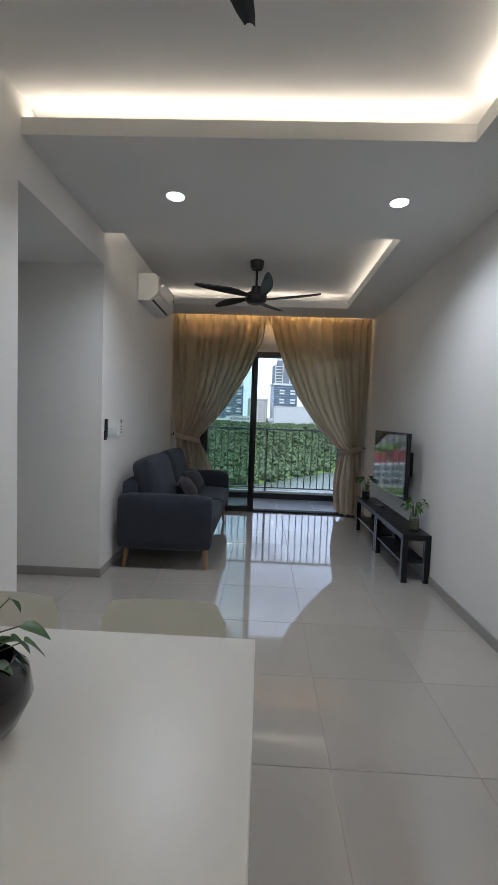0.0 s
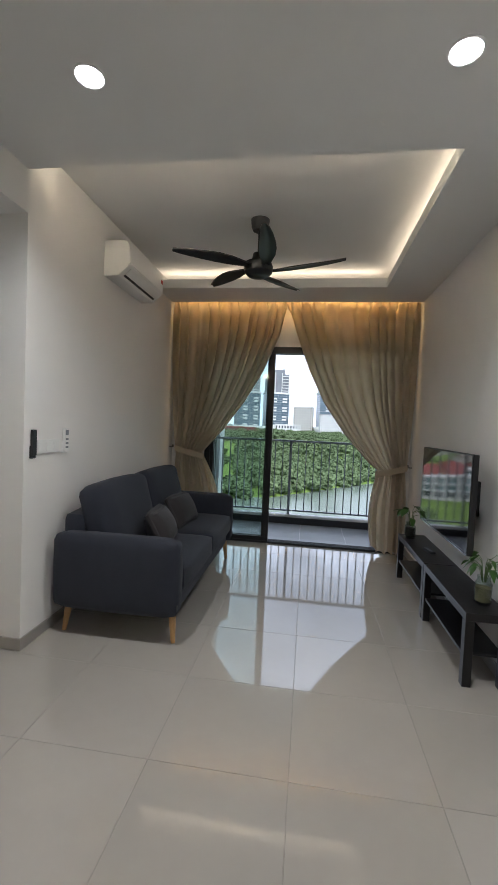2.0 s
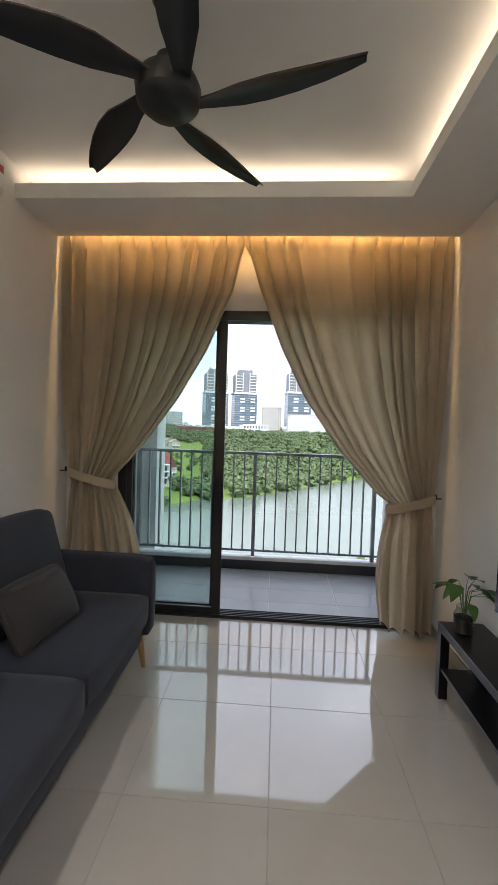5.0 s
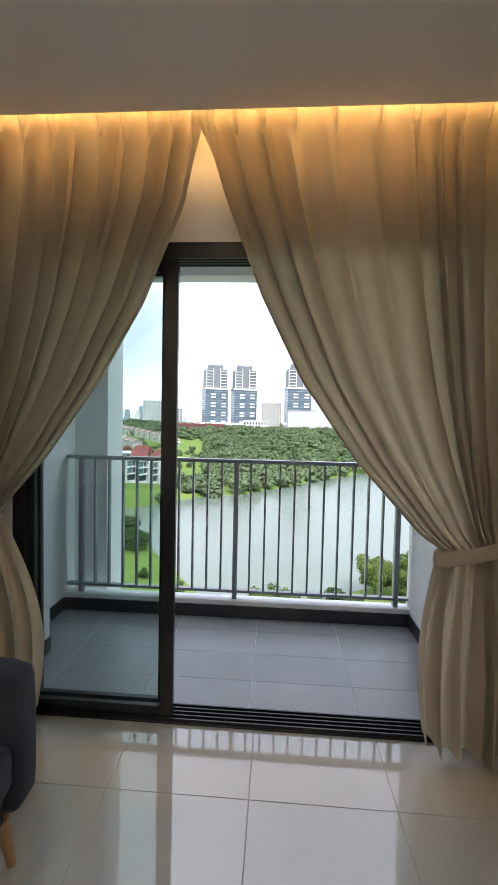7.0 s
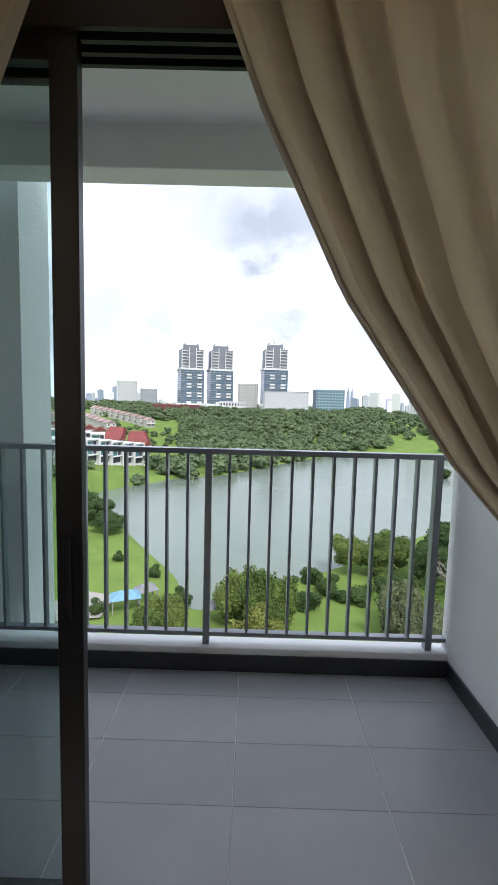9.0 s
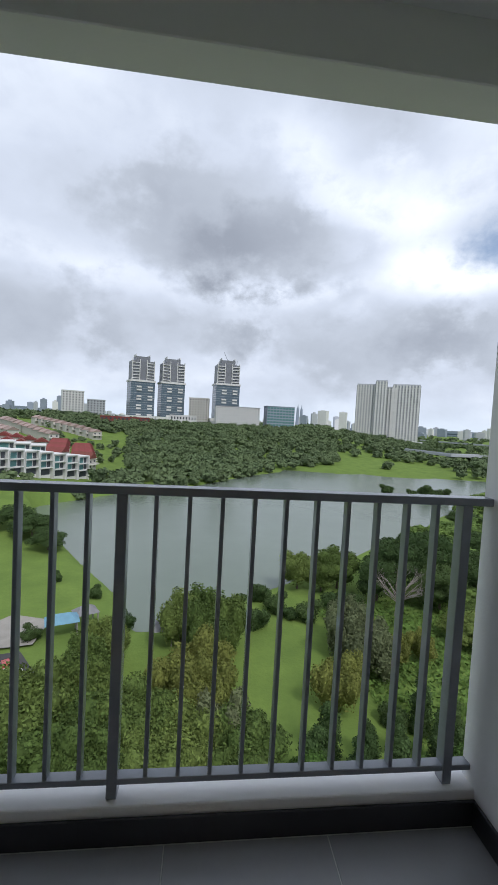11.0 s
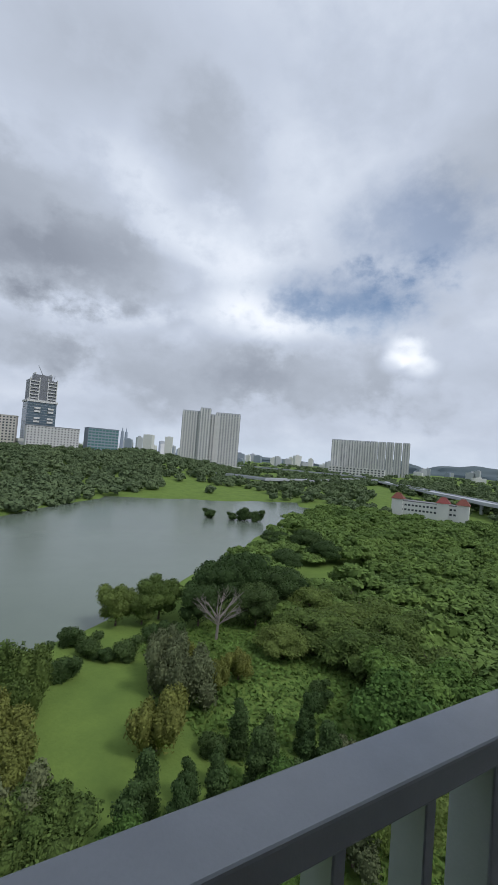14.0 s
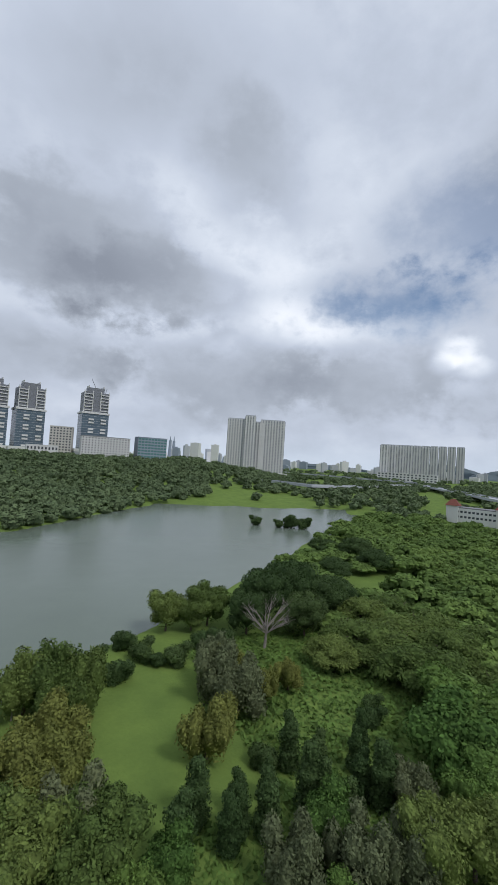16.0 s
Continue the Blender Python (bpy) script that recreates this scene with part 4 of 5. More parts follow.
def crown_arrays(seed, lobes, count, size, flat=0.0, core=0.80):
    """Leaf clumps over the lobes (centre, radii): folded diamonds lying along the surface, over a lumpy core."""
    rng = np.random.default_rng(seed)
    L = np.array(lobes, float)
    area = (L[:, 3] * L[:, 4] * L[:, 5]) ** (2 / 3)
    pick = rng.choice(len(L), count, p=area / area.sum())
    d = rng.normal(size=(count, 3))
    d[:, 2] = np.where((d[:, 2] < -0.3) & (rng.random(count) < 0.6), -d[:, 2], d[:, 2])
    d /= np.linalg.norm(d, axis=1)[:, None]
    rad = L[pick, 3:6]
    lump = 1 + 0.10 * np.sin(d[:, 0] * 7 + seed) * np.cos(d[:, 1] * 6 + pick) + 0.07 * np.sin(d[:, 2] * 11 + pick * 2.0)
    p = L[pick, :3] + d * rad * (lump * rng.uniform(0.80, 1.06, count))[:, None]
    n = d / rad
    n += rng.normal(scale=0.55, size=(count, 3)) * np.linalg.norm(n, axis=1)[:, None]
    n[:, 2] += flat * np.linalg.norm(n, axis=1)
    n /= np.linalg.norm(n, axis=1)[:, None]
    a = np.cross(n, rng.normal(size=(count, 3)))
    a /= np.linalg.norm(a, axis=1)[:, None] + 1e-9
    b = np.cross(n, a)
    s = size * rng.uniform(0.55, 1.3, count)[:, None]
    v = np.stack((p - a * s * 0.55, p + b * s * 0.36 - n * s * 0.14, p + a * s * 0.62 - n * s * 0.10, p - b * s * 0.36 - n * s * 0.14), 1).reshape(-1, 3)
    i = np.arange(count)[:, None] * 4
    f = np.concatenate((np.concatenate((i, i + 1, i + 2), 1), np.concatenate((i, i + 2, i + 3), 1)))
    vs, fs, base = [v], [f], len(v)
    ico = bmesh.new()
    bmesh.ops.create_icosphere(ico, subdivisions=1, radius=1.0)
    iv = np.array([q.co[:] for q in ico.verts])
    jf = np.array([[q.index for q in t.verts] for t in ico.faces])
    ico.free()
    for k, lobe in enumerate(L):
        w = iv * (core * (1 + 0.12 * np.sin(iv[:, :1] * 5 + k) * np.cos(iv[:, 1:2] * 4 + seed)))
        vs.append(lobe[:3] + w * lobe[3:6])
        fs.append(jf + base)
        base += len(iv)
    return np.concatenate(vs), np.concatenate(fs)


def raw_mesh(name, verts, tris, mat):
    me = bpy.data.meshes.new(name)
    me.vertices.add(len(verts))
    me.vertices.foreach_set("co", verts.astype(np.float32).ravel())
    me.loops.add(len(tris) * 3)
    me.loops.foreach_set("vertex_index", tris.astype(np.int32).ravel())
    me.polygons.add(len(tris))
    me.polygons.foreach_set("loop_start", np.arange(0, len(tris) * 3, 3, dtype=np.int32))
    me.update(calc_edges=True)
    me.materials.append(mat)
    return me


def lobes_round(rng, w, h, z0, n):
    out = [(0, 0, z0 + h * 0.5, w * 0.36, w * 0.36, h * 0.46)]
    for i in range(n):
        a, r = 2.4 * i + rng.uniform(-0.5, 0.5), w * rng.uniform(0.22, 0.36)
        q = w * rng.uniform(0.15, 0.24)
        out.append((r * math.cos(a), r * math.sin(a), z0 + h * rng.uniform(0.25, 0.88), q, q, q * rng.uniform(0.7, 0.95)))
    return out


def lobes_spread(rng, w, h, z0, n):
    out = []
    for i in range(n):
        a, r = 2.4 * i + rng.uniform(-0.5, 0.5), w * 0.40 * math.sqrt((i + 0.3) / n)
        q = w * rng.uniform(0.15, 0.21)
        out.append((r * math.cos(a), r * math.sin(a), z0 + h * (0.62 - 0.35 * (r / (w * 0.4)) ** 2 + rng.uniform(-0.1, 0.12)), q, q, q * 0.55))
    return out


def lobes_upright(rng, w, h, z0, n):
    out = []
    for i in range(n):
        a, r = 2.4 * i + rng.uniform(-0.5, 0.5), w * rng.uniform(0.08, 0.34)
        q = w * rng.uniform(0.11, 0.17)
        out.append((r * math.cos(a), r * math.sin(a), z0 + h * rng.uniform(0.35, 0.72), q, q, h * rng.uniform(0.22, 0.34)))
    return out


def lobes_column(rng, w, h, z0, n):
    out = []
    for i in range(n):
        t = i / max(n - 1, 1)
        q = w * (0.5 - 0.28 * t ** 1.6) * rng.uniform(0.85, 1.15)
        out.append((rng.uniform(-0.12, 0.12) * w, rng.uniform(-0.12, 0.12) * w, z0 + h * (0.12 + 0.80 * t), q, q, h / n * 1.0))
    return out


def trunk_bm(rng, h, r, limbs, reach):
    b = bmesh.new()
    tube((0, 0, -0.6), (0.1, 0.05, h * 0.55), r, r * 0.65, 9, bm=b)
    tube((0.1, 0.05, h * 0.52), (0.0, 0.2, h), r * 0.65, r * 0.3, 8, bm=b)
    for i in range(limbs):
        a, z = 2.4 * i + rng.uniform(-0.3, 0.3), h * rng.uniform(0.4, 0.8)
        e = Vector((reach * math.cos(a), reach * math.sin(a), z + reach * rng.uniform(0.4, 0.9)))
        tube((0.08, 0.05, z), e, r * 0.4, r * 0.12, 6, bm=b)
    return b


TREES = {}


def tree_kind(name, label, form, w, h, z0, n, count, size, mat, seed, flat=0.0, limbs=5):
    rng = random.Random(seed)
    v, f = crown_arrays(seed, form(rng, w, h, z0, n), count, size, flat)
    TREES[name] = (label, raw_mesh("crown", v, f, mat), mesh_of("trunk", trunk_bm(rng, z0 + h * 0.45, max(0.12, w * 0.03), limbs, w * 0.28), M_BARK, True))


tree_kind("round_mid", "leafy mid-green rounded broadleaf tree", lobes_round, 10.5, 9.0, 0.6, 17, 7000, 0.42, M_FOL_MID, 11)
tree_kind("round_bright", "bright green leafy broadleaf tree", lobes_round, 9.0, 7.2, 0.4, 14, 5600, 0.38, M_FOL_BRIGHT, 12)
tree_kind("round_dark", "tall dark green dense broadleaf tree", lobes_round, 13.0, 12.5, 0.5, 20, 9000, 0.48, M_FOL_DARK, 22)
tree_kind("spread_dark", "wide dark green spreading tree", lobes_spread, 16.0, 10.5, 0.8, 24, 9000, 0.5, M_FOL_DARK, 13, 0.5, 8)
tree_kind("spread_mid", "wide layered green spreading tree", lobes_spread, 14.0, 8.0, 0.6, 22, 8200, 0.48, M_FOL_MID, 14, 0.6, 8)
tree_kind("upright_yellow", "yellow-green upright bushy leafy tree", lobes_upright, 10.5, 9.5, -0.8, 17, 7600, 0.38, M_FOL_YELLOW, 15)
tree_kind("upright_green", "olive green upright tree with feathery top", lobes_upright, 10.5, 10.0, -0.8, 17, 7600, 0.38, M_FOL_MID, 16)
tree_kind("willow_grey", "grey-green drooping tree with fine leaves", lobes_upright, 8.5, 8.5, -0.8, 15, 6800, 0.34, M_FOL_GREY, 17)
tree_kind("column_vine", "narrow dark columnar tree covered in vines", lobes_column, 3.2, 7.2, -0.2, 8, 3000, 0.28, M_FOL_DARK, 18)
tree_kind("bush", "rounded dark green bush", lobes_round, 5.6, 4.4, -0.7, 9, 3000, 0.3, M_FOL_DARK, 19)
tree_kind("big_leaf", "tree with large glossy green leaves", lobes_round, 11.5, 8.5, 0.0, 17, 5200, 0.6, M_FOL_BRIGHT, 20, 0.3)


def plant_trees(kind, places, category="tree"):
    rng = random.Random(len(places) * 7 + len(kind))
    label, crown, trunk = TREES[kind]
    for x, y, s in places:
        z = max(ground_z(x, y), LAKE_Z + 0.1)
        t = thing("bush" if kind == "bush" else "tree", label, "bush" if kind == "bush" else category, pose(x, y, z, 0, 0, rng.uniform(0, 360)), "trees below the balcony")
        t.scale = (s, s, s * rng.uniform(0.92, 1.08))
        part("trunk", trunk, None, t)
        part("crown", crown, None, t)


plant_trees("upright_green", ((-0.5, 72.8, 0.95), (3.6, 72.5, 1.05), (7.0, 72.0, 0.9), (3.5, 66.5, 0.85), (-10.2, 54.0, 0.85), (-12.3, 60.5, 0.9), (-10.5, 67.0, 0.8)))
plant_trees("upright_yellow", ((2.6, 60.0, 0.95), (0.2, 57.0, 1.0), (3.4, 54.6, 0.9), (-0.4, 51.8, 0.8), (20.4, 56.6, 0.85), (38.0, 67.0, 0.6), (29.8, 72.0, 0.7), (33.5, 66.0, 0.55)))
plant_trees("willow_grey", ((4.3, 48.6, 1.0), (27.6, 63.5, 1.15), (26.0, 68.0, 1.1), (27.6, 73.0, 1.0), (1.0, 47.5, 0.8), (27.5, 37.0, 0.85), (38.2, 41.0, 0.75), (32.0, 35.0, 0.8), (22.0, 38.5, 0.8)))
plant_trees("round_mid", ((7.4, 46.6, 0.75), (5.8, 44.0, 0.75), (0.4, 45.4, 0.8), (24.3, 94.6, 0.8), (29.5, 93.5, 0.75), (33.6, 95.0, 0.85), (38.6, 34.0, 0.75), (34.5, 35.0, 0.65),
                          (-11.5, 46.0, 0.9), (-15.6, 49.5, 0.9), (-8.3, 48.0, 0.8), (-4.0, 48.5, 0.8), (-20.0, 47.0, 1.0), (-2.0, 44.0, 0.7), (-7.0, 42.5, 0.7)))
plant_trees("round_bright", ((27.0, 40.6, 0.68), (12.0, 42.5, 0.6), (-12.0, 51.8, 0.8), (-3.8, 43.0, 0.7), (24.5, 34.5, 0.5), (9.0, 40.5, 0.6), (43.0, 37.5, 0.75), (50.0, 36.0, 0.9)))
plant_trees("round_dark", ((46.0, 91.5, 0.95), (54.0, 94.0, 1.05), (60.5, 89.0, 0.9), (51.5, 83.5, 0.75), (40.0, 88.0, 0.7)))
plant_trees("spread_dark", ((67.0, 95.0, 0.9), (85.0, 119.0, 0.8), (107.0, 124.0, 0.85), (112.0, 141.0, 0.9),
                            (104.0, 153.0, 0.8), (-50.0, 131.5, 0.8), (-43.5, 126.0, 0.75), (-36.5, 118.0, 0.6)))
plant_trees("spread_mid", ((57.0, 74.3, 0.95), (59.5, 68.0, 1.0), (59.0, 61.0, 0.95), (49.6, 71.0, 0.75), (62.0, 57.0, 0.9), (67.0, 72.0, 1.0), (70.0, 62.0, 1.0), (66.0, 82.0, 1.0),
                           (76.0, 72.0, 1.05), (80.0, 62.0, 1.0), (75.0, 84.0, 1.0), (68.0, 50.0, 0.9)))
plant_trees("column_vine", ((22.5, 44.5, 0.95), (35.9, 43.0, 1.1), (34.3, 44.8, 0.85), (16.4, 48.0, 1.0), (13.6, 44.6, 1.0), (19.9, 45.3, 0.75), (20.8, 47.8, 0.7), (28.2, 45.4, 1.1), (29.2, 44.6, 0.9),
                            (18.4, 44.2, 0.8), (31.8, 49.5, 0.8), (29.0, 51.5, 0.9), (36.5, 48.5, 0.7), (30.5, 42.0, 0.8), (24.5, 48.5, 0.6), (39.5, 51.0, 0.75)))
plant_trees("bush", ((12.5, 77.5, 0.95), (17.4, 83.4, 0.9), (23.0, 80.6, 1.0), (19.6, 80.8, 0.6), (98.4, 105.8, 0.8), (29.5, 85.5, 0.9), (33.0, 84.0, 1.0), (22.0, 62.5, 0.6), (26.5, 53.0, 0.7),
                     (-10.4, 78.0, 0.75), (-24.0, 74.0, 0.6), (-18.0, 90.0, 0.6), (9.5, 83.0, 0.8), (15.0, 88.5, 0.9), (45.0, 55.0, 0.7), (47.5, 58.0, 0.6), (-28.0, 98.0, 0.5), (-15.5, 63.0, 0.7)))
plant_trees("big_leaf", ((48.4, 44.5, 0.95), (50.5, 40.5, 0.9), (54.5, 46.0, 0.9), (57.0, 52.0, 0.85), (59.0, 43.0, 1.0)))
plant_trees("bush", ((109.5, 229.0, 1.5), (127.0, 218.0, 1.9), (133.0, 214.0, 1.7), (120.0, 220.0, 1.2)))


def dead_tree(x, y):
    rng = random.Random(5)
    t = thing("dead_tree", "bare grey dead tree with forked branches", "tree", pose(x, y, ground_z(x, y)))
    b = bmesh.new()
    tube((0, 0, -0.5), (0.3, 0, 4.5), 0.32, 0.22, 9, bm=b)
    part("trunk", b, M_DEADWOOD, t)
    for i in range(15):
        a = 2.4 * i
        p = Vector((0.25, 0, rng.uniform(2.5, 4.5)))
        q = p + Vector((math.cos(a) * 2.3, math.sin(a) * 2.3, rng.uniform(1.4, 2.8)))
        b = bmesh.new()
        tube(p, q, 0.10, 0.055, 6, bm=b)
        for k in range(5):
            a2 = a + rng.uniform(-0.8, 0.8)
            e = q + Vector((math.cos(a2) * 1.9, math.sin(a2) * 1.9, rng.uniform(0.6, 2.4)))
            tube(q, e, 0.05, 0.022, 5, bm=b)
            for _ in range(2):
                tube(e, e + Vector((rng.uniform(-1.2, 1.2), rng.uniform(-1.2, 1.2), rng.uniform(0.5, 1.4))), 0.022, 0.01, 4, bm=b)
        part("branch", b, M_DEADWOOD, t)


dead_tree(41.0, 81.5)


def woods(name, label, places, protos, mat):
    """Many crowns past counting, joined."""
    rng = np.random.default_rng(len(places))
    vs, fs, base = [], [], 0
    for x, y, s in places:
        v, f = protos[int(rng.integers(len(protos)))]
        a = rng.uniform(0, 6.283)
        c, d = math.cos(a), math.sin(a)
        q = v * (s * rng.uniform(0.85, 1.15), s * rng.uniform(0.85, 1.15), s * rng.uniform(0.75, 1.1))
        q = np.stack((q[:, 0] * c - q[:, 1] * d + x, q[:, 0] * d + q[:, 1] * c + y, q[:, 2] + ground_z(x, y) - 0.2), 1)
        vs.append(q)
        fs.append(f + base)
        base += len(v)
    me = raw_mesh(name, np.concatenate(vs), np.concatenate(fs), mat)
    tagged(new(name, me), label, "trees", kind="stuff")


def scatter(seed, step, inside, s0, s1):
    rng = random.Random(seed)
    out = []
    x0, x1, y0, y1 = -420, 700, 30, 900
    nx, ny = int((x1 - x0) / step), int((y1 - y0) / step)
    for i in range(nx):
        for j in range(ny):
            x, y = x0 + (i + rng.random()) * step, y0 + (j + rng.random()) * step
            if inside(x, y):
                out.append((x, y, rng.uniform(s0, s1)))
    return out


def in_right_woods(x, y):
    if x < 60 or y < 34 or math.hypot(x, y) > 330 or math.degrees(math.atan2(x, y)) > 70:
        return False
    if y > 0.98 * x + 62 or lake_depth(x, y) > -3:
        return False
    if ((x - 98) / 17) ** 2 + ((y - 109) / 13) ** 2 < 1 or ((x - 120) / 14) ** 2 + ((y - 165) / 8) ** 2 < 1:
        return False
    return ((x - 280) / 38) ** 2 + ((y - 200) / 30) ** 2 > 1


def in_far_bank(x, y):
    r, az = math.hypot(x, y), math.degrees(math.atan2(x, y))
    d = lake_depth(x, y)
    if az > 19 or az < -19 or r > 585 or d > 0.3 or y < 175:
        return False
    if x < -48 and y < 0.9 * -x + 190 and y > 150:
        return False
    return not (az < -9 and 240 < r < 480)


def in_far_right(x, y):
    r, az = math.hypot(x, y), math.degrees(math.atan2(x, y))
    if not (19 < az < 66 and 335 < r < 860) or lake_depth(x, y) > -6:
        return False
    if abs(az - 25) < 6 and 815 < r < 900:
        return False
    if az < 33 and r < 435:
        return random.Random(int(x * 7 + y)).random() < 0.04
    return noise.noise((x * 0.012, y * 0.012, 5)) > -0.22


R1 = random.Random(31)
PROTO_NEAR = [crown_arrays(40 + k, lobes_spread(R1, 11, 6.5, 0.8, 11), 720, 1.15, 0.6, 0.85) for k in range(4)]
PROTO_FAR = [crown_arrays(50 + k, lobes_round(R1, 11, 8.0, -0.5, 5), 215, 2.0, 0.3, 0.88) for k in range(4)]
woods("right_woods", "dense green tree canopy beside the lake", scatter(1, 8.4, in_right_woods, 0.6, 1.35), PROTO_NEAR, M_WOODS)
woods("far_woods", "dense green woods along the far lake shore", scatter(2, 9.0, in_far_bank, 0.7, 1.15), PROTO_FAR, M_WOODS_HAZE)
woods("distant_trees", "scattered green trees in the distance", scatter(3, 16.5, in_far_right, 0.8, 1.35), PROTO_FAR, M_WOODS_HAZE)


def scatter_far():
    rng = random.Random(8)
    out = []
    for k in range(1500):
        az, r = rng.uniform(-30, 68), 590 + 1500 * rng.random() ** 1.6
        if az > 18 and r < 850 or (-10.5 < az < 13.5 and r < 670) or (19 < az < 31 and r < 905):
            continue
        x, y, _ = polar(az, r)
        if noise.noise((x * 0.004, y * 0.004, 9)) > -0.25:
            out.append((x, y, rng.uniform(1.0, 1.7)))
    return out


PROTO_TINY = [crown_arrays(60 + k, lobes_round(R1, 13, 8.0, -0.5, 4), 70, 3.6, 0.3, 0.9) for k in range(3)]
woods("horizon_trees", "belts of dark trees towards the horizon", scatter_far(), PROTO_TINY, M_WOODS_HAZE)
woods("hillside_trees", "green trees between the hillside houses", [(x, y, s) for x, y, s in scatter(4, 15, lambda x, y: -300 < x < -58 and 1.3 * -x + 60 < y < 560 and not (-19 < math.degrees(math.atan2(x, y)) < -9 and 240 < math.hypot(x, y) < 260) and noise.noise((x * 0.02, y * 0.02, 4)) > 0.0, 0.5, 0.85)], PROTO_FAR, M_WOODS_HAZE)


def undergrowth():
    rng = np.random.default_rng(9)
    n = 15000
    x, y = rng.uniform(13, 66, n), rng.uniform(30, 88, n)
    keep = ((x > 26) | (y < 47)) & ~((x > 60) & (y > 55))
    x, y = x[keep], y[keep]
    hgt = np.array([0.15 + 1.5 * max(0.0, noise.noise((a * 0.22, b * 0.22, 2)) + 0.15) for a, b in zip(x, y)])
    z = np.array([ground_z(a, b) for a, b in zip(x, y)]) + hgt * rng.uniform(0.5, 1.0, len(x))
    p = np.stack((x, y, z), 1)
    m = len(p)
    nr = np.array([0, 0, 1.0]) + rng.normal(scale=0.5, size=(m, 3))
    nr /= np.linalg.norm(nr, axis=1)[:, None]
    a = np.cross(nr, rng.normal(size=(m, 3)))
    a /= np.linalg.norm(a, axis=1)[:, None]
    b = np.cross(nr, a)
    s = 0.75 * rng.uniform(0.5, 1.3, m)[:, None]
    v = np.stack((p - a * s * 0.5, p + b * s * 0.4 - nr * s * 0.2, p + a * s * 0.6, p - b * s * 0.4 - nr * s * 0.2), 1).reshape(-1, 3)
    i = np.arange(m)[:, None] * 4
    f = np.concatenate((np.concatenate((i, i + 1, i + 2), 1), np.concatenate((i, i + 2, i + 3), 1)))
    tagged(new("undergrowth", raw_mesh("undergrowth", v, f, M_FOL_BRIGHT)), "low tangled green creepers over the clearing", "undergrowth", kind="stuff")


undergrowth()

# ---- buildings ----
# both tower colours are lifted to carry the haze in front of them
M_TOWER = material("tower_glass_hazed", (0.10, 0.145, 0.185), 0.25, vary=0.2, scale=0.1)
M_TOWERTOP = material("tower_grey_hazed", (0.19, 0.20, 0.225), 0.5, vary=0.15, scale=0.1)
M_CONCRETE = material("white_render", (0.62, 0.62, 0.61), 0.8, vary=0.07, scale=0.2)
M_CREAM = material("cream_render", (0.52, 0.50, 0.46), 0.8, vary=0.08, scale=0.2)
# pale grey with distance haze mixed into the base colour
M_HAZEGREY = material("haze_pale_grey", (0.40, 0.42, 0.45), 0.8, vary=0.06, scale=0.1)
# grey that paints the shade between the white ribs into the wall
M_SHADEGREY = material("shade_grey_render", (0.33, 0.35, 0.38), 0.7, vary=0.08, scale=0.1)
# blue-grey for far walls, also with the haze in the colour
M_HAZEBLUE = material("haze_blue_grey", (0.24, 0.28, 0.34), 0.7, vary=0.06, scale=0.05)
M_WINDOW = material("window_dark", (0.075, 0.085, 0.10), 0.25, vary=0.2, scale=0.4)
M_TEAL = material("teal_glass", (0.12, 0.27, 0.27), 0.2, vary=0.25, scale=0.5)
M_ROOFRED = material("red_roof_tile", (0.23, 0.055, 0.045), 0.8, vary=0.25, scale=0.6, per_object=0.2)
M_ROOFPINK = material("faded_roof_tile", (0.36, 0.27, 0.24), 0.8, vary=0.2, scale=0.6, per_object=0.15)
M_ROOFGREY = material("grey_roof", (0.22, 0.22, 0.23), 0.7, vary=0.2, scale=0.8)
M_ASPHALT = material("asphalt", (0.055, 0.055, 0.058), 0.9, vary=0.15, scale=1.2)
M_PAVING = material("concrete_paving", (0.33, 0.31, 0.28), 0.9, vary=0.2, scale=0.6)


def facing(az):
    return -az


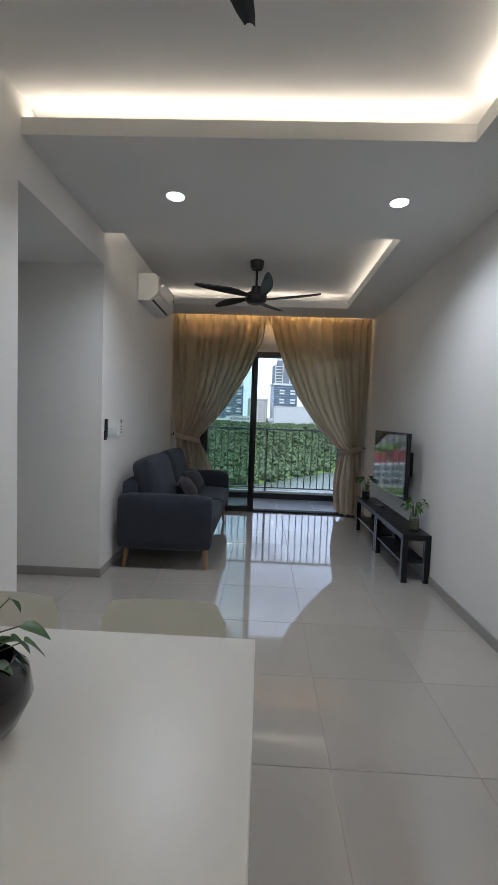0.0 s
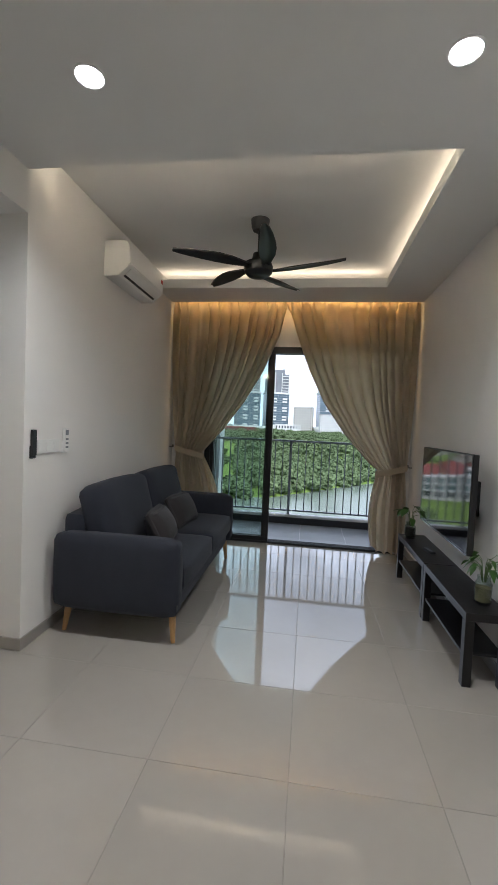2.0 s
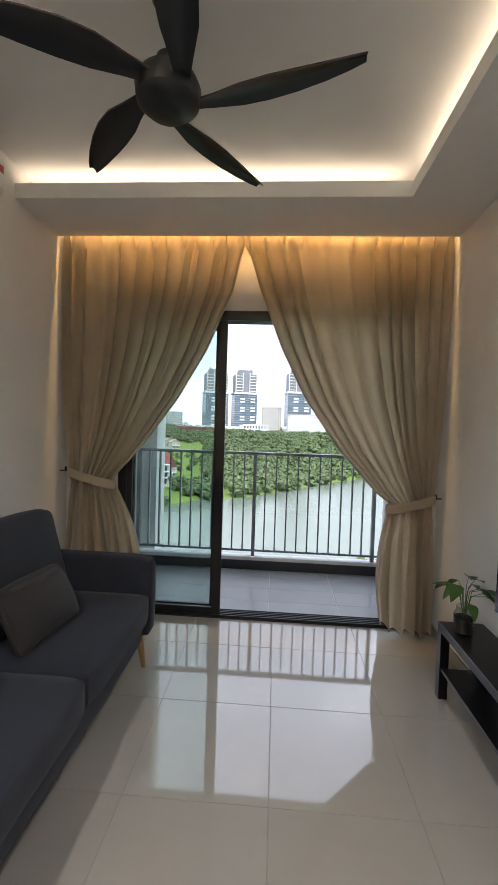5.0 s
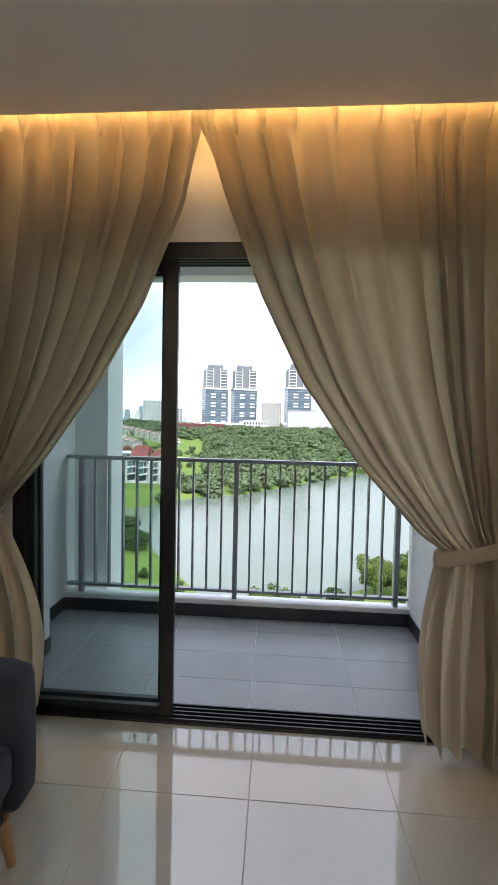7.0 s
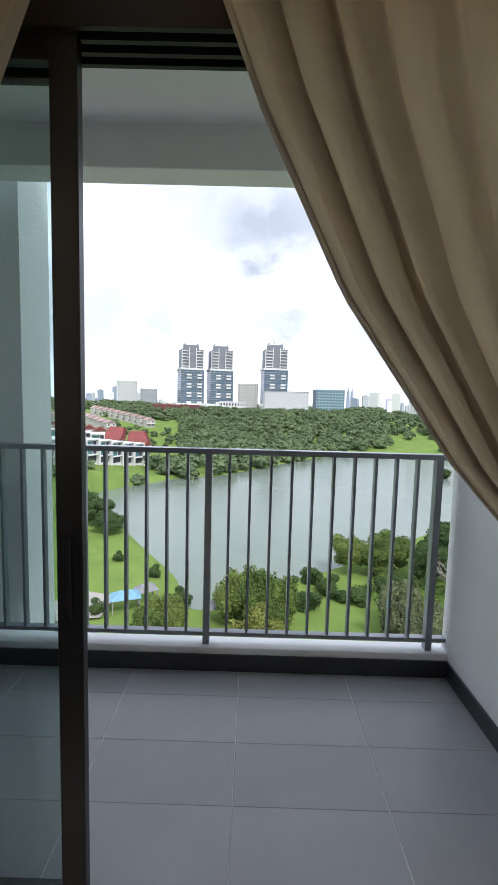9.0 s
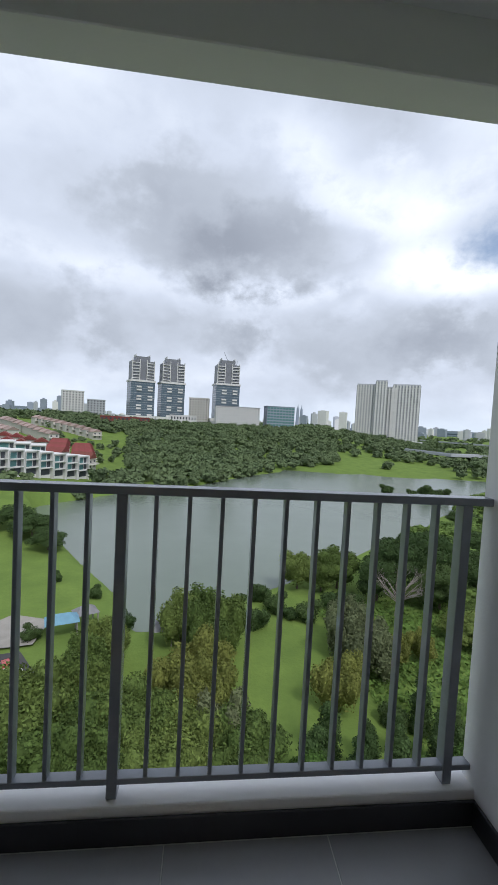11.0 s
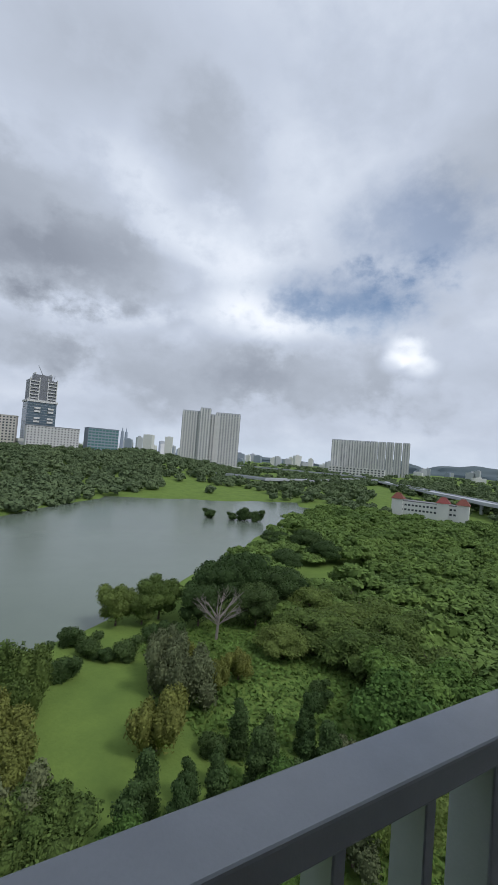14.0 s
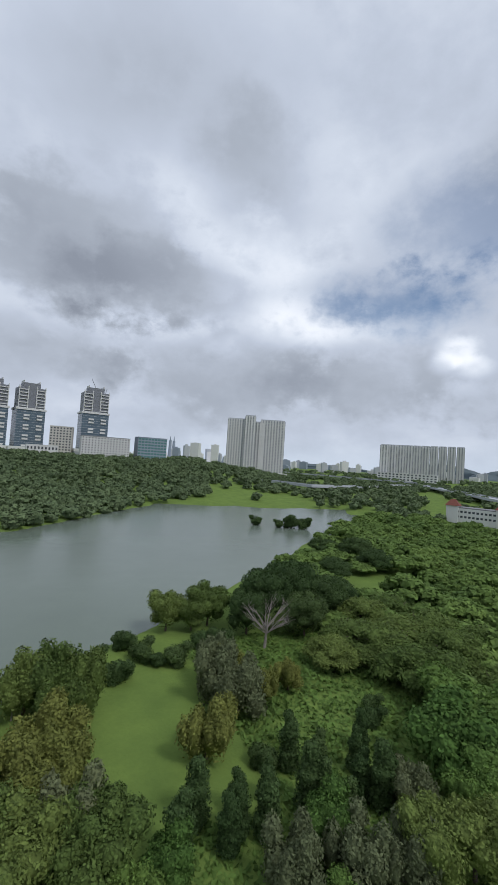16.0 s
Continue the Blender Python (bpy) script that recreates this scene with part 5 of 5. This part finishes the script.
def tower(az, r, w, d, z0, top):
    x, y, _ = polar(az, r)
    t = thing("residential_tower", "tall dark glass tower with white floor bands and crown", "tower", pose(x, y, z0, 0, 0, facing(az) + 12), "towers on the hill")
    h = top - z0
    zc = h * 0.63
    part("lower_wall", box(-w / 2, -d / 2, 0, w / 2, d / 2, zc), M_TOWER, t)
    part("upper_wall", box(-w * 0.46, -d * 0.46, zc, w * 0.46, d * 0.46, h * 0.93), M_TOWERTOP, t)
    part("crown", box(-w * 0.30, -d * 0.30, h * 0.93, w * 0.30, d * 0.30, h), M_TOWERTOP, t)
    part("transfer_band", box(-w * 0.53, -d * 0.53, zc - 1.2, w * 0.53, d * 0.53, zc + 1.6), M_CONCRETE, t)
    part("podium", box(-w * 0.72, -d * 0.8, -14, w * 0.72, d * 0.8, 7), M_HAZEGREY, t)
    part("podium_band", box(-w * 0.74, -d * 0.82, 7, w * 0.74, d * 0.82, 11), M_CONCRETE, t)
    slab = mesh_of("floor_slab", box(-w / 2 - 0.25, -d / 2 - 0.5, -0.25, w / 2 + 0.25, d / 2 + 0.5, 0.25), M_HAZEGREY)
    for i in range(1, int(zc / 3.4)):
        part("floor_slab", slab, None, t, m=pose(0, 0, 3.4 * i) @ Matrix.Diagonal((0.995, 0.97, 0.55, 1)))
    bay = mesh_of("balcony", box(-w * 0.10, -0.9, 0, w * 0.10, 0.2, 2.4), M_CONCRETE)
    for i in range(2, int(zc / 3.4), 4):
        for u in (-0.16, 0.30):
            part("balcony", bay, None, t, m=pose(w * u, -d / 2 - 0.4, 3.4 * i))
            part("balcony", bay, None, t, m=pose(w * u, -d / 2 - 0.4, 3.4 * i + 4.5))
    fin = mesh_of("fin", box(-0.5, -1.0, zc, 0.5, 1.0, h * 0.95), M_CONCRETE)
    for u in (-0.46, -0.15, 0.15, 0.46):
        part("fin", fin, None, t, m=pose(w * u, -d * 0.46, 0))
    ring = mesh_of("upper_slab", box(-w * 0.155, -1.2, -0.5, w * 0.155, 0.4, 0.5), M_CONCRETE)
    for i in range(6):
        for u in (-0.31, 0.31):
            part("upper_slab", ring, None, t, m=pose(w * u, -d * 0.46, zc + 4 + i * (h * 0.93 - zc - 5) / 5.5))
    for u in (-0.28, 0.28):
        part("roof_frame", box(w * u - 0.4, -d * 0.3, h, w * u + 0.4, d * 0.3, h + 3), M_CONCRETE, t)
    return t


tower(-7.7, 650, 35, 30, -10, 88)
tower(-3.75, 652, 35, 30, -10, 88)
c = tower(3.6, 645, 36, 30, -8, 91)
cr = bmesh.new()
tube((2, 0, 97), (-6, 0, 113), 0.5, 0.25, 5, bm=cr)
tube((2, 0, 91), (2, 0, 101), 0.6, 0.6, 5, bm=cr)
tube((14, 0, 91), (16, 0, 101), 0.35, 0.2, 5, bm=cr)
part("tower_crane", cr, M_TOWERTOP, c, "thin crane on the roof")


def slab_block(name, label, az, r, w, d, z0, top, floors, cols, wall, glass, turn=0.0, roof=None, group="", ww=0.5, wh=0.5):
    """A flat block with each window of its long face set in."""
    x, y, _ = polar(az, r)
    t = thing(name, label, "building", pose(x, y, z0, 0, 0, facing(az) + turn), group)
    h = top - z0
    part("wall", box(-w / 2, -d / 2, -8, w / 2, d / 2, h), wall, t)
    part("roof", box(-w / 2 - 0.3, -d / 2 - 0.3, h, w / 2 + 0.3, d / 2 + 0.3, h + 0.8), roof or wall, t)
    fw, fh = w / cols, h / floors
    win = mesh_of("window", box(-fw * ww / 2, -0.12, -fh * wh / 2, fw * ww / 2, 0.05, fh * wh / 2), glass)
    for i in range(floors):
        for j in range(cols):
            part("window", win, None, t, m=pose(-w / 2 + fw * (j + 0.5), -d / 2, fh * (i + 0.5)))
    return t


slab_block("apartment_block", "long white apartment block with rows of small windows", 5.3, 595, 62, 16, -9, 20, 9, 16, M_CONCRETE, M_WINDOW, 10, M_ROOFGREY, ww=0.42, wh=0.42)
slab_block("apartment_block", "cream apartment block with stepped roof", 0.1, 630, 28, 18, -9, 31, 11, 7, M_CREAM, M_WINDOW, -8)
slab_block("office_block", "grey-green glass office block", 11.0, 610, 40, 24, -8, 24, 8, 9, M_HAZEBLUE, M_TEAL, 14, ww=0.8, wh=0.6)
slab_block("low_hall", "low white hall with a colonnade", -2.0, 590, 36, 16, -9, 4, 2, 9, M_CONCRETE, M_WINDOW, 5)
slab_block("low_hall", "long low brick-red building on the hill", -9.5, 560, 60, 14, -10, -2, 2, 12, M_ROOFRED, M_WINDOW, 0)
slab_block("apartment_block", "white apartment block on the hill", -16.0, 760, 34, 16, -9, 36, 11, 7, M_CONCRETE, M_WINDOW, 6)
slab_block("apartment_block", "pale apartment block on the hill", -13.2, 780, 30, 16, -9, 24, 8, 6, M_HAZEGREY, M_WINDOW, 0)


def ribbed_tower(az, r, w, d, z0, top, ribs, label):
    x, y, _ = polar(az, r)
    t = thing("white_tower", label, "tower", pose(x, y, z0, 0, 0, facing(az)), "white towers")
    h = top - z0
    # wall behind the ribs takes the shade grey, ribs stay white
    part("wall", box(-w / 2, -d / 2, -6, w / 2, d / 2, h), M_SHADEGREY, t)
    part("roof", box(-w / 2 + 1, -d / 2 + 1, h, w / 2 - 1, d / 2 - 1, h + 2.5), M_HAZEGREY, t)
    fw = w / ribs
    rib = mesh_of("rib", box(-fw * 0.27, -1.6, -2, fw * 0.27, 0, h + 0.5), M_CONCRETE)
    for j in range(ribs):
        part("rib", rib, None, t, m=pose(-w / 2 + fw * (j + 0.5), -d / 2, 0))
    slab = mesh_of("floor_slab", box(-w / 2 - 0.1, -0.7, -0.45, w / 2 + 0.1, 0, 0.45), M_CONCRETE)
    for i in range(1, int(h / 3.2)):
        part("floor_slab", slab, None, t, m=pose(0, -d / 2, 3.2 * i))


ribbed_tower(22.4, 855, 36, 22, -27, 84, 7, "white ribbed high-rise apartment tower")
ribbed_tower(24.3, 850, 22, 24, -27, 91, 4, "tall slim white high-rise apartment tower")
ribbed_tower(27.4, 880, 52, 22, -27, 87, 9, "white ribbed high-rise apartment tower")
# fills the gap as a dark recess, its shade put into the grey wall
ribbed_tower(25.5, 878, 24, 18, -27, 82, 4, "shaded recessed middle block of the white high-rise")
slab_block("parking_podium", "low white parking podium under the towers", 25.2, 835, 130, 20, -30, -21, 2, 18, M_CONCRETE, M_WINDOW)
for k in range(10):
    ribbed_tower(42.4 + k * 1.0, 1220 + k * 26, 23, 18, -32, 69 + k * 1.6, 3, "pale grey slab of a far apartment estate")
slab_block("parking_podium", "low pale podium of the far estate", 45.3, 1185, 150, 20, -32, -6, 4, 16, M_CONCRETE, M_WINDOW, -8)


def skyline():
    rng = random.Random(77)
    for k in range(150):
        az = rng.uniform(-26, 66)
        r = rng.uniform(1700, 3300)
        x, y, _ = polar(az, r)
        core = math.exp(-((az - 17) / 7) ** 2) + 0.8 * math.exp(-((az + 17) / 6) ** 2) + 0.5 * math.exp(-((az - 36) / 5) ** 2)
        h = rng.uniform(18, 50) + core * rng.uniform(10, 75)
        w = rng.uniform(16, 44)
        b = thing("distant_building", "far city building, haze put into its pale colour", "building", pose(x, y, -34, 0, 0, facing(az) + rng.uniform(-30, 30)), "far city skyline")
        # haze over the far city is put into these wall colours
        mat = rng.choice((M_HAZEGREY, M_HAZEBLUE, M_HAZEGREY, M_CONCRETE))
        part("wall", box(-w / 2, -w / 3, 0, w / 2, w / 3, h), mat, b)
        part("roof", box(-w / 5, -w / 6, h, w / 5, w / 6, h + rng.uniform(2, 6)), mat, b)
    for az, h in ((13.6, 150), (14.1, 146)):
        x, y, _ = polar(az, 3100)
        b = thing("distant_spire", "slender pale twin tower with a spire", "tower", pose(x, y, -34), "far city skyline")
        part("shaft", tube((0, 0, 0), (0, 0, h), 15, 9, 10), M_HAZEBLUE, b)
        part("spire", tube((0, 0, h), (0, 0, h + 34), 5, 0.5, 8), M_HAZEBLUE, b)


skyline()


def far_hills():
    # the blue in this colour is the haze of distance, painted in
    m = material("far_hill_haze", (0.10, 0.135, 0.15), 0.95, vary=0.15, scale=0.004)
    for az, r, w, h in ((60, 3600, 900, 95), (49, 4000, 800, 110), (-20, 3900, 1300, 60), (30, 4300, 1500, 60)):
        x, y, _ = polar(az, r)
        b = bmesh.new()
        bmesh.ops.create_icosphere(b, subdivisions=4, radius=1.0)
        for v in b.verts:
            v.co *= 1 + 0.25 * noise.noise(v.co * 2.3 + Vector((az, 0, 0)))
        b.transform(Matrix.Diagonal((w / 2, w / 4, h, 1)))
        ob = structure("backdrop_hill", b, m, "low hill on the horizon, haze painted in as blue-green", "hill", True)
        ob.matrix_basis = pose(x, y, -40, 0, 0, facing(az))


far_hills()


# ---- houses on the hillside ----
def house_proto(name, label, w, d, h, roof_h, roof_mat, wall_mat):
    t = thing(name, label, "house", pose(0, 0, -500), "houses on the hillside")
    part("wall", box(-w / 2, -d / 2, -3, w / 2, d / 2, h), wall_mat, t)
    b = bmesh.new()
    e = 0.6
    pts = [b.verts.new(p) for p in ((-w / 2 - e, -d / 2 - e, h), (w / 2 + e, -d / 2 - e, h), (w / 2 + e, d / 2 + e, h), (-w / 2 - e, d / 2 + e, h), (0, -d / 2 - e, h + roof_h), (0, d / 2 + e, h + roof_h))]
    for q in ((0, 1, 4), (1, 2, 5, 4), (2, 3, 5), (3, 0, 4, 5), (3, 2, 1, 0)):
        b.faces.new([pts[i] for i in q])
    part("roof", b, roof_mat, t)
    win = mesh_of("window", box(-0.7, -0.1, -0.6, 0.7, 0.04, 0.6), M_WINDOW)
    for z in (1.6, 4.6):
        for x in (-w * 0.25, w * 0.25):
            part("window", win, None, t, m=pose(x, -d / 2, z))
    part("porch", box(-w / 2, -d / 2 - 2.2, 2.7, w / 2, -d / 2, 3.0), wall_mat, t)
    return t


def place_row(proto, start, step, count, turn, first):
    for i in range(count):
        x, y = start[0] + step[0] * i, start[1] + step[1] * i
        m = pose(x, y, ground_z(x, y) + 0.5, 0, 0, turn)
        if first and i == 0:
            proto.matrix_basis = m
        else:
            copy_thing(proto, m)


red = house_proto("terrace_house", "two-storey cream house with a red tiled roof", 9, 11, 6.4, 3.0, M_ROOFRED, M_CREAM)
place_row(red, (-66, 262), (-2.6, 9.4), 8, 78, True)
place_row(red, (-84, 268), (-2.6, 9.4), 8, -100, False)
place_row(red, (-112, 288), (-9.3, 2.0), 8, 20, False)
place_row(red, (-110, 318), (-9.3, 2.0), 9, 200, False)
pink = house_proto("terrace_house", "two-storey pale house with a faded roof", 9, 11, 6.4, 2.6, M_ROOFPINK, M_CREAM)
place_row(pink, (-122, 372), (-7.0, 7.0), 10, 45, True)
place_row(pink, (-150, 362), (-7.0, 7.0), 10, 225, False)
place_row(pink, (-170, 350), (-9.3, 3.0), 10, 15, False)
place_row(pink, (-98, 420), (-8.0, 6.0), 10, 40, False)


def modern_house():
    t = thing("modern_terrace", "white three-storey terrace house with green glass fronts", "house", pose(0, 0, -500), "modern terrace by the lake")
    w, d, h = 7.4, 12, 10.2
    part("wall", box(-w / 2, -d / 2, -3, w / 2, d / 2, h), M_CONCRETE, t)
    part("roof", box(-w / 2 - 0.1, -d / 2 - 1.4, h, w / 2 + 0.1, d / 2 + 0.5, h + 0.45), M_CONCRETE, t)
    for z in (3.3, 6.7):
        part("balcony_slab", box(-w / 2, -d / 2 - 1.6, z - 0.18, w / 2, -d / 2, z + 0.12), M_CONCRETE, t)
        part("glass_front", box(-w * 0.42, -d / 2 - 0.08, z + 0.3, w * 0.12, -d / 2 + 0.02, z + 2.8), M_TEAL, t)
        part("dark_window", box(w * 0.18, -d / 2 - 0.08, z + 0.3, w * 0.42, -d / 2 + 0.02, z + 2.8), M_WINDOW, t)
    # dark panel on the wall stands for the shade inside the garage
    part("garage_opening", box(-w * 0.4, -d / 2 - 0.08, 0, w * 0.4, -d / 2 + 0.02, 2.7), M_WINDOW, t)
    for x in (-w / 2 + 0.2, w / 2 - 0.2):
        part("party_wall", box(x - 0.2, -d / 2 - 1.6, -3, x + 0.2, -d / 2, h), M_CONCRETE, t)
    return t


mod = modern_house()
place_row(mod, (-62, 226), (-3.6, -6.8), 11, -62 + 90 + 34, True)
place_row(mod, (-86, 246), (-7.0, -2.4), 8, 20, False)
place_row(mod, (-104, 205), (-6.6, -4.0), 8, 32, False)


# ---- red-roofed hall, road bridge, small things below ----
def red_hall():
    x, y, z = 282, 205, -31.5
    t = thing("red_roof_hall", "long white building with red tiled corner roofs", "building", pose(x, y, z, 0, 0, -62))
    part("wall", box(-24, -6, -5, 24, 6, 8.5), M_CONCRETE, t)
    part("flat_roof", box(-24, -6, 8.5, 24, 6, 9.2), M_ROOFGREY, t)
    win = mesh_of("window", box(-0.8, -0.1, -0.7, 0.8, 0.1, 0.7), M_WINDOW)
    for i in range(16):
        for zz in (2.4, 6.0):
            part("window", win, None, t, m=pose(-19.5 + i * 2.6, -6, zz))
    for cx in (-23, 9, 22):
        part("corner_tower", box(cx - 4, -7.5, -5, cx + 4, 1.5, 10), M_CONCRETE, t)
        b = bmesh.new()
        q = [b.verts.new(p) for p in ((cx - 4.8, -8.3, 10), (cx + 4.8, -8.3, 10), (cx + 4.8, 2.3, 10), (cx - 4.8, 2.3, 10), (cx - 1.5, -3, 14.5), (cx + 1.5, -3, 14.5))]
        for f in ((0, 1, 5, 4), (1, 2, 5), (2, 3, 4, 5), (3, 0, 4), (3, 2, 1, 0)):
            b.faces.new([q[i] for i in f])
        part("red_roof", b, M_ROOFRED, t)


red_hall()


def flyover(name, pts, z, w):
    t = thing(name, "pale concrete road flyover on piers", "bridge", pose(0, 0, 0), "road flyovers")
    b = bmesh.new()
    dense = []
    for (a0, r0), (a1, r1) in zip(pts, pts[1:]):
        for i in range(8):
            f = i / 8
            f = f * f * (3 - 2 * f) * 0.3 + f * 0.7
            dense.append(polar(a0 + (a1 - a0) * f, r0 + (r1 - r0) * f, z))
    rows = []
    for i, p in enumerate(dense):
        q = dense[min(i + 1, len(dense) - 1)]
        o = dense[max(i - 1, 0)]
        d = Vector((q[0] - o[0], q[1] - o[1], 0)).normalized()
        n = Vector((-d.y, d.x, 0))
        rows.append([b.verts.new(Vector(p) + n * s * w / 2 + Vector((0, 0, h))) for s, h in ((-1, -1.6), (-1, 1.0), (-0.93, 1.0), (-0.93, 0), (0.93, 0), (0.93, 1.0), (1, 1.0), (1, -1.6))])
    for p, q in zip(rows, rows[1:]):
        for k in range(8):
            b.faces.new((p[k], p[(k + 1) % 8], q[(k + 1) % 8], q[k]))
    part("deck", b, M_HAZEGREY, t)
    for i in range(2, len(dense), 5):
        x, y, _ = dense[i]
        part("pier", box(x - 1.2, y - 1.2, ground_z(x, y) - 1, x + 1.2, y + 1.2, z - 1.5, 0.2, 1), M_HAZEGREY, t)


flyover("flyover", ((20, 640), (27, 560), (33, 500), (39, 560), (44, 720), (47, 800)), -23, 16)
flyover("flyover", ((47, 800), (50, 650), (55, 500), (61, 400), (70, 330)), -22, 18)
flyover("flyover", ((26, 1050), (33, 950), (40, 880), (47, 830)), -20, 14)


def patch(name, label, category, poly, lift, mat):
    b = bmesh.new()
    b.faces.new([b.verts.new((x, y, ground_z(x, y) + lift)) for x, y in poly])
    structure(name, b, mat, label, category)


patch("road", "dark asphalt access road far below", "road", ((-40, 50), (-22, 54), (-18, 62), (-24, 70), (-31, 68), (-44, 60)), 0.45, M_ASPHALT)
# added out of view: pale disc takes the green from the bounce light
patch("pavement", "unseen pale concrete disc that greys the light bounced to the balcony", "pavement", [(33 * math.sin(radians(a)), 33 * math.cos(radians(a))) for a in range(0, 360, 10)], 0.6, M_PAVING)
patch("pavement", "pale weathered concrete apron", "pavement", ((-31, 70), (-23, 72), (-23, 80), (-30, 82), (-34, 76)), 0.45, M_PAVING)


def car(at, turn, color, label):
    m = material("car_paint", color, 0.3, vary=0.03, coat=0.6)
    t = thing("car", label, "car", pose(*at, 0, 0, turn), "parked cars")
    b = box(-2.2, -0.88, 0.3, 2.2, 0.88, 0.95, 0.12, 2)
    part("body", b, m, t, smooth=True)
    b = bmesh.new()
    bmesh.ops.create_cube(b, size=1)
    for v in b.verts:
        v.co = Vector((v.co.x * (2.3 if v.co.z < 0 else 1.5), v.co.y * (1.6 if v.co.z < 0 else 1.35), 1.2 + v.co.z * 0.55))
    part("cabin", b, M_WINDOW, t, "dark glazed cabin")
    part("roof", box(-0.75, -0.66, 1.46, 0.75, 0.66, 1.52, 0.02, 1), m, t)
    wheel = mesh_of("wheel", tube((0, -0.11, 0), (0, 0.11, 0), 0.33, None, 14), M_PLASTIC)
    for x in (-1.35, 1.35):
        for y in (-0.82, 0.82):
            part("wheel", wheel, None, t, m=pose(x, y, 0.33))


for cx, cy, turn, color, label in ((-25.4, 64.6, 35, (0.45, 0.03, 0.03), "red pickup parked on the asphalt road"), (-23.0, 62.6, 35, (0.7, 0.7, 0.7), "white car parked on the asphalt road")):
    car((cx, cy, ground_z(cx, cy) + 0.46), turn, color, label)


def hut(x, y, w, d, h, roof_mat, label, turn):
    t = thing("shelter", label, "shelter", pose(x, y, ground_z(x, y), 0, 0, turn))
    b = bmesh.new()
    q = [b.verts.new(p) for p in ((-w, -d, h), (w, -d, h), (w, d, h), (-w, d, h), (-w * 0.4, 0, h + 1.1), (w * 0.4, 0, h + 1.1))]
    for f in ((0, 1, 5, 4), (1, 2, 5), (2, 3, 4, 5), (3, 0, 4), (3, 2, 1, 0)):
        b.faces.new([q[i] for i in f])
    part("roof", b, roof_mat, t)
    for sx in (-1, 1):
        for sy in (-1, 1):
            part("post", box(sx * w * 0.85 - 0.1, sy * d * 0.85 - 0.1, -0.5, sx * w * 0.85 + 0.1, sy * d * 0.85 + 0.1, h), M_PAVING, t)


M_BLUESHEET = material("blue_sheet", (0.16, 0.34, 0.46), 0.6, vary=0.2, scale=1.0)
hut(-19.8, 75.5, 2.6, 1.8, 2.6, M_BLUESHEET, "small open shelter with a pale blue roof", 20)
hut(-17.0, 79.0, 2.0, 1.6, 2.4, M_ROOFGREY, "small grey-roofed open shelter", 30)
hut(-3.6, 73.0, 1.8, 1.8, 2.6, M_ROOFGREY, "small grey-roofed garden shelter", 10)
hut(-33.0, 67.0, 4.0, 2.5, 3.0, M_ROOFGREY, "low grey-roofed guard shelter", 25)


def turn_grounds(degrees):
    """The grounds lie a little askew to the flat."""
    m = Matrix.Rotation(radians(degrees), 4, "Z")
    for ob in bpy.data.objects:
        if ob not in HOME and ob.parent is None:
            ob.matrix_basis = m @ ob.matrix_basis


turn_grounds(0.75)


# ---- floor pieces ----
def lay_tiles():
    g = 0.0012
    me = mesh_of("floor_tile", box(g, g, -0.006, 0.6 - g, 0.6 - g, 0.0, 0.0012, 1), M_TILE)
    xs = [0.063 + 0.6 * i for i in range(-6, 5)]
    ys = [6.327 + 0.6 * i for i in range(-15, 1)]
    for x in xs:
        for y in ys:
            a, b = max(x, XL if not YC0 < y + 0.3 < YC1 else -3.2), min(x + 0.6, XR)
            c, d = max(y, Y0), min(y + 0.6, YW - 0.005)
            if b - a < 0.03 or d - c < 0.03:
                continue
            if b - a > 0.599 and d - c > 0.599:
                part("floor_tile", me, None, FLOOR, m=pose(x, y, 0))
            else:
                part("floor_tile", box(a + g, c + g, -0.006, b - g, d - g, 0.0, 0.0012, 1), M_TILE, FLOOR)
    fl = bpy.data.objects["balcony_floor"]
    g = 0.002
    for i in range(-3, 4):
        for j in range(-1, 4):
            x, y = 0.028 + 0.6 * i, 6.855 + 0.297 * j
            a, b, c, d = max(x, BX0), min(x + 0.6, BX1), max(y, YW + 0.13), min(y + 0.3, 7.945)
            if b - a > 0.03 and d - c > 0.03:
                part("balcony_tile", box(a + g, c + g, BZ - 0.008, b - g, d - g, BZ, 0.001, 1), M_SLATE, fl)


lay_tiles()
